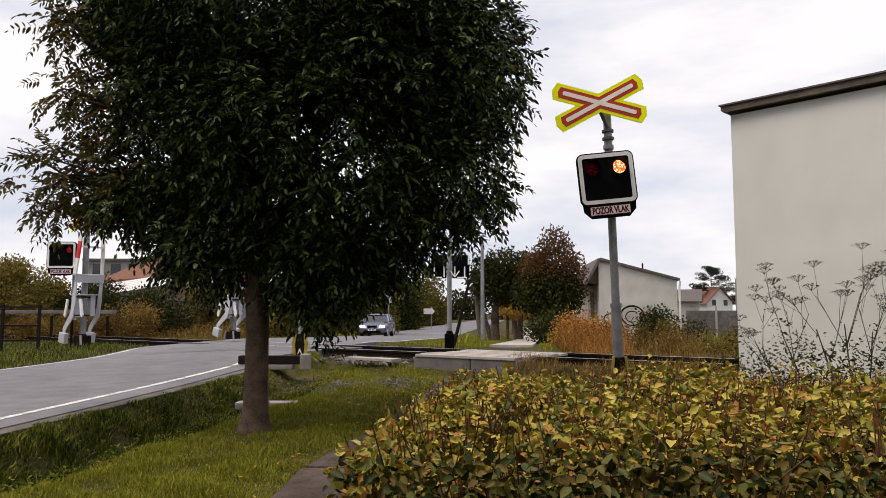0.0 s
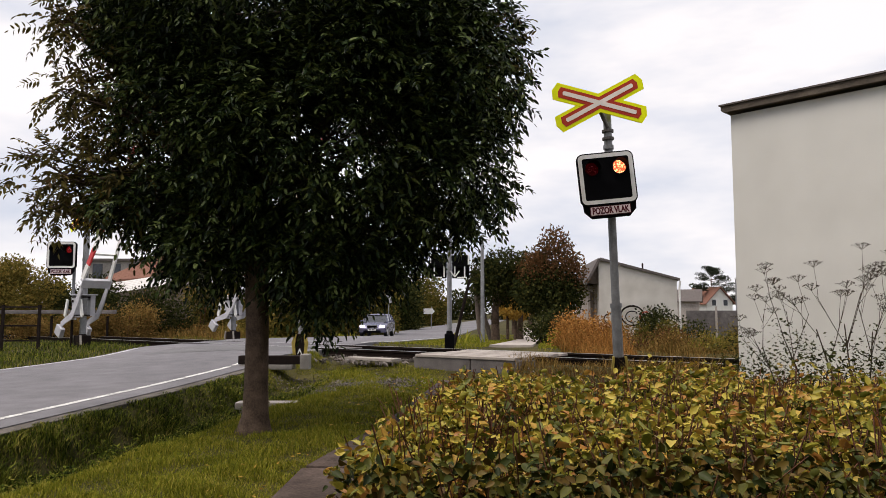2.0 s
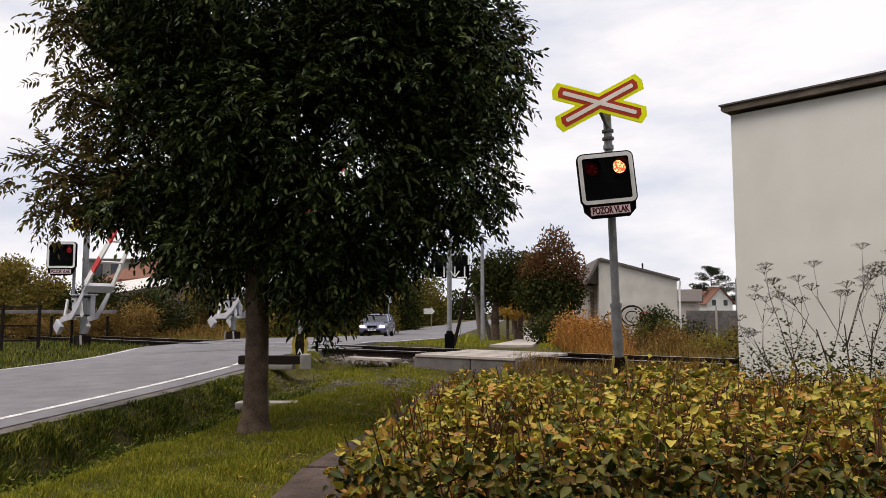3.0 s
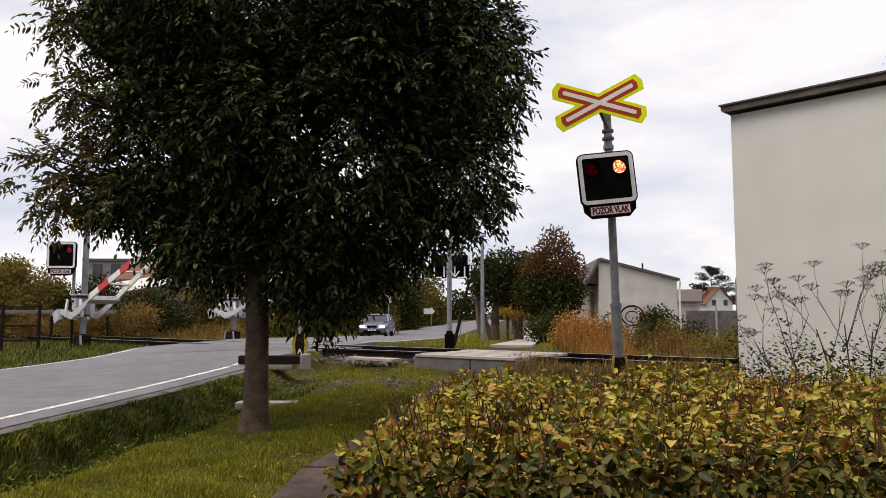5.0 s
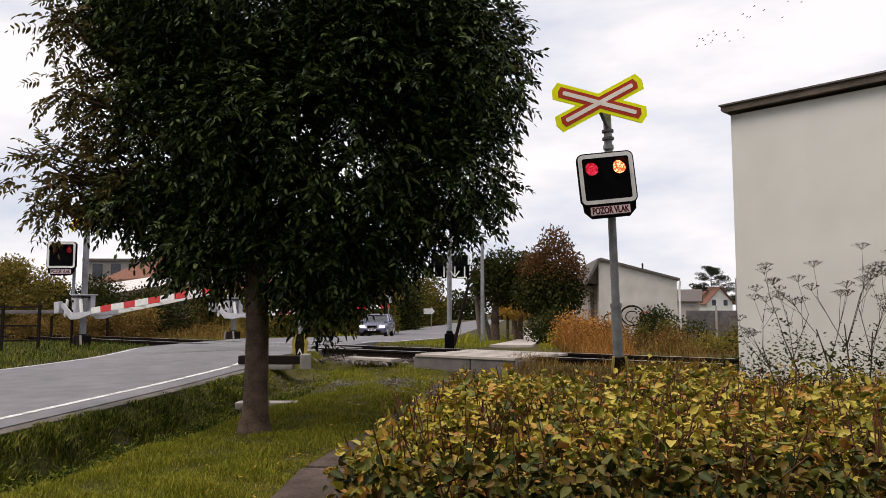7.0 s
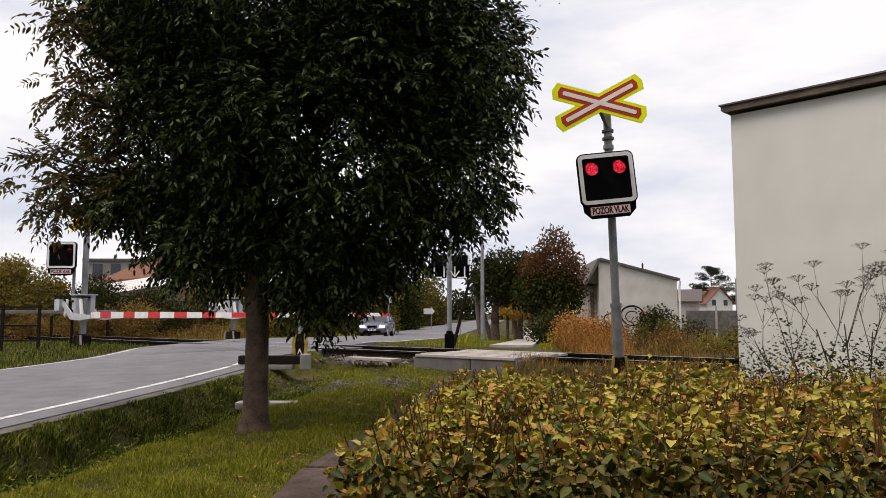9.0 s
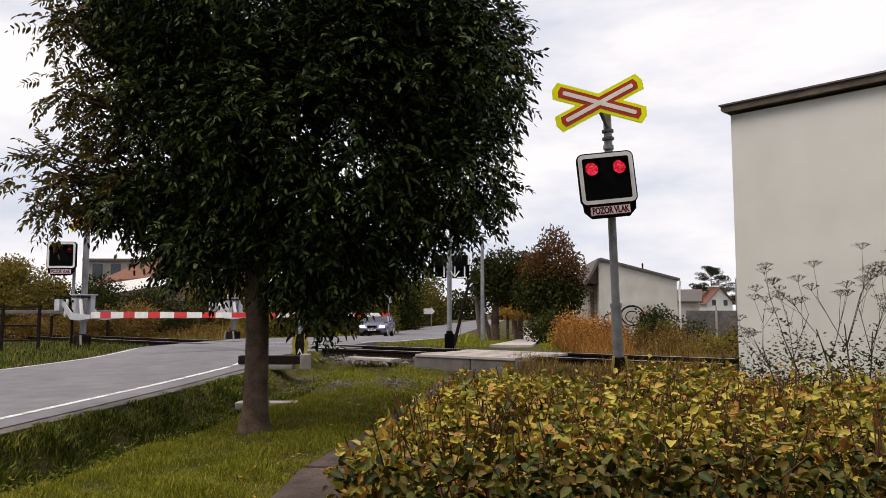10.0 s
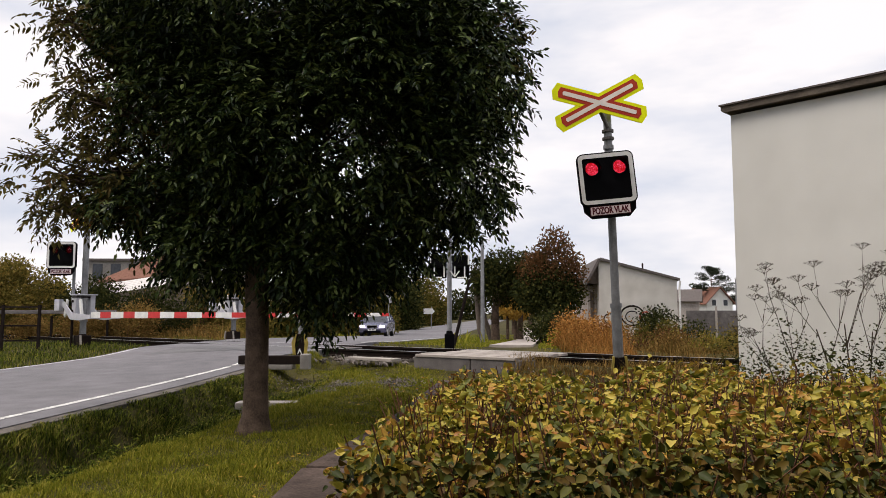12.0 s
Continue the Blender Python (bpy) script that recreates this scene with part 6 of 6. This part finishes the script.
def iron_fence():
    th = empty("iron_fence", Matrix.Translation((-10.85, 19.9, 0.0)), "dark rusted iron rail fence beside the track", "fence")
    for x in (0, -0.98, -2.0, -3.0):
        bm = bmesh.new()
        box(bm, (x, 0, 0.45), (0.065, 0.065, 1.25), None, 0.008)
        part("post", bm, DARKMETAL, th)
    for z in (1.02, 0.52, 0.12):
        bm = bmesh.new()
        box(bm, (-1.5, 0, z), (3.1, 0.04, 0.045), None, 0.006)
        part("rail", bm, DARKMETAL, th)
    th = empty("long_concrete_trough", Matrix.Translation((-15.0, 26.5, 0.0)), "long pale concrete trough on short posts beyond the track", "trough")
    bm = bmesh.new()
    box(bm, (0, 0, 0.90), (6.5, 0.3, 0.13), None, 0.02)
    part("coping", bm, BLOCK, th)
    for x in (-3, -1, 1, 3):
        bm = bmesh.new()
        box(bm, (x, 0, 0.3), (0.07, 0.07, 0.9), None, 0.01)
        part("post", bm, DARKMETAL, th)


iron_fence()


# ---- tall dry umbel plants against the building ----
def umbel_plant(x, y, h, seed, lean):
    z = gz(x, y)
    th = empty("dry_umbel_plant", pose(x, y, z), "tall dry hogweed stem with seed umbels by the building", "plant", "dry umbel plants")
    r = random.Random(seed)
    bm = bmesh.new()
    tips = []

    def grow(p, d, ln, rad, depth):
        q = p + d * ln * 0.5 + Vector((r.uniform(-0.02, 0.02), 0, 0.01))
        e = q + (d + Vector((0, 0, 0.12))).normalized() * ln * 0.5
        limb(bm, [p, q, e], rad, rad * 0.65, 6)
        if depth == 0:
            tips.append((e, d))
            return
        for k in range(r.choice((2, 3))):
            nd_ = (d + Vector((r.uniform(-0.85, 0.85), r.uniform(-0.4, 0.4), r.uniform(0.0, 0.35)))).normalized()
            grow(p.lerp(e, r.uniform(0.55, 1.0)), nd_, ln * r.uniform(0.5, 0.75), rad * 0.55, depth - 1)

    grow(Vector((0, 0, 0)), Vector((lean, 0, 1)).normalized(), h * 0.55, 0.0085, 2)
    part("stem", bm, DRYSTEM, th)
    for e, d in tips:
        bm = bmesh.new()
        for k in range(11):
            a = k * 2.4
            rr = 0.085 * math.sqrt((k + 0.5) / 11)
            t_ = e + Vector((math.cos(a) * rr, math.sin(a) * rr, 0.075 - rr * 0.35))
            rod(bm, e, t_, 0.0022, 0.0016, 3)
            for w in range(4):
                c = t_ + Vector((r.uniform(-0.018, 0.018), r.uniform(-0.018, 0.018), r.uniform(-0.006, 0.012)))
                box(bm, c, (0.008, 0.007, 0.005))
        part("umbel", bm, DRYSTEM, th, "dry seed umbel")
    rg = np.random.default_rng(seed)
    n = 90
    zz = rg.random(n) * h * 0.42
    pos = np.stack([lean * zz + rg.normal(0, 0.10, n), rg.normal(0, 0.10, n), zz], 1)
    link("leaves", leaf_mesh("leaves", pos, rg.normal(size=(n, 3)), 0.065, 0.022, 0.15, rg), DARKLEAF, th)


for k, (x, y, h, lean) in enumerate(((3.95, 7.9, 1.45, -0.45), (4.15, 7.7, 1.6, -0.35), (4.2, 7.6, 1.65, -0.08), (4.45, 7.4, 1.35, 0.15), (4.6, 7.3, 1.35, 0.25), (4.4, 7.75, 1.4, 0.1), (3.75, 8.3, 1.1, -0.35))):
    umbel_plant(x, y, h, 100 + k, lean)


def nettles():
    rg = np.random.default_rng(131)
    n = 6500
    x = 3.3 + 2.6 * rg.random(n)
    y = 8.7 - 0.9 * (x - 3.3) + rg.normal(0, 0.25, n)
    st = np.round(x * 6) * 1.7
    z = ground_z(x, y) + rg.random(n) ** 1.2 * (0.62 + 0.25 * np.sin(st))
    sc = 0.6 + 0.8 * rg.random(n)
    tagged(link("nettle_growth", leaf_mesh("nettle_growth", np.stack([x, y, z], 1), rg.normal(size=(n, 3)) * np.array([1, 1, 0.5]), 0.042 * sc, 0.018 * sc, 0.15, rg), DARKLEAF), "leafy green weeds at the foot of the building", "weeds", kind="stuff")


nettles()


# ---- flock of birds ----
BIRDS = []


def birds():
    bm = bmesh.new()
    limb(bm, [Vector((0.16, 0, 0)), Vector((0.05, 0, 0.01)), Vector((-0.16, 0, 0))], 0.035, 0.02, 6)
    body = bpy.data.meshes.new("bird_body")
    bm.to_mesh(body)
    bm.free()
    body.materials.append(BIRDGREY)
    wing = mesh_of("bird_wing", [(0.08, 0, 0), (-0.07, 0, 0), (-0.08, 0.22, 0.09), (0.05, 0.24, 0.09), (-0.05, 0.42, 0.06)], [(0, 1, 2, 3), (3, 2, 4)])
    wing.materials.append(BIRDGREY)
    r = random.Random(12)
    spots = [(r.uniform(0, 9.0), r.uniform(-6, 6)) for _ in range(20)] + [(13.5, 0.5), (15.0, 1.5), (16.5, -1.0), (17.5, 1.8)]
    for dx, dy in spots:
        th = empty("bird", pose(0, 0, 0), "small grey bird in a flock crossing the sky", "bird", "flock of birds")
        ob = new("body", body)
        ob.parent = th
        for sy in (1, -1):
            w = new("wing", wing)
            w.parent = th
            w.matrix_basis = Matrix.Diagonal((1, sy, 1, 1))
        BIRDS.append((th, dx, dy, 0.42 * dx + r.uniform(-1.6, 1.6)))


birds()


# ---- everything that moves ----
def boom_angle(t):
    return float(np.interp(t, [0, 0.5, 1.0, 1.5, 3.0, 4.0, 4.8, 5.5, 6.2, 6.65, 7.1, 7.7, 8.4, 13], [83, 77.5, 71.5, 65.5, 48.5, 37.0, 28, 20, 12, 8.0, 4.8, 1.6, 0, 0]))


def motions():
    for boom, px, pz, lead in BOOMS:
        rows = [(k * 0.3, pose(px, 0, pz, 0, -boom_angle(k * 0.3 + lead), 0)) for k in range(41)]
        walk(boom, rows)
    # the two lamps take turns; added slides imitate warming up, cooling through red and off
    cycle, to_right, to_left = 1.0105, 0.900, 0.410
    for ob, name, side, up, down in LAMPS:
        rows = []
        rise, fall = (to_right, to_left) if side == "R" else (to_left, to_right)
        glow_end, dim_end = (0.083, 0.17) if side == "R" else (0.045, 0.14)
        for f in range(0, 361):
            t = f / 30
            a = (t - rise + 0.045) % cycle - 0.045
            b = (t - fall + 0.020) % cycle - 0.020
            if b < 0.30:
                state = "warm" if b < glow_end else "dim" if b < dim_end else "off"
            else:
                state = "warm" if a < 0.034 else "lit" if a < 0.55 else "off"
            covered = state in {"filter_slide": ("warm", "dim"), "dark_slide": ("dim",), "shutter_slide": ("off",)}[name]
            rows.append((t, up if covered else down))
        kept = [rows[0]]
        for p_, c, n_ in zip(rows, rows[1:], rows[2:]):
            if c[1] is not p_[1] or c[1] is not n_[1]:
                kept.append(c)
        kept.append(rows[-1])
        walk(ob, kept)
    for th, dx, dy, dz in BIRDS:
        rows = []
        for t in np.arange(0, 12.01, 1.0):
            x = 69.5 - 16.1 * (t - 5.4) + dx
            z = 43.8 + 1.5 * (t - 5.4) + 0.25 * max(0, t - 6.4) ** 2 * 2 + dz
            rows.append((float(t), pose(x, 120 + dy, z, 0, 0, 180)))
        walk(th, rows)


motions()
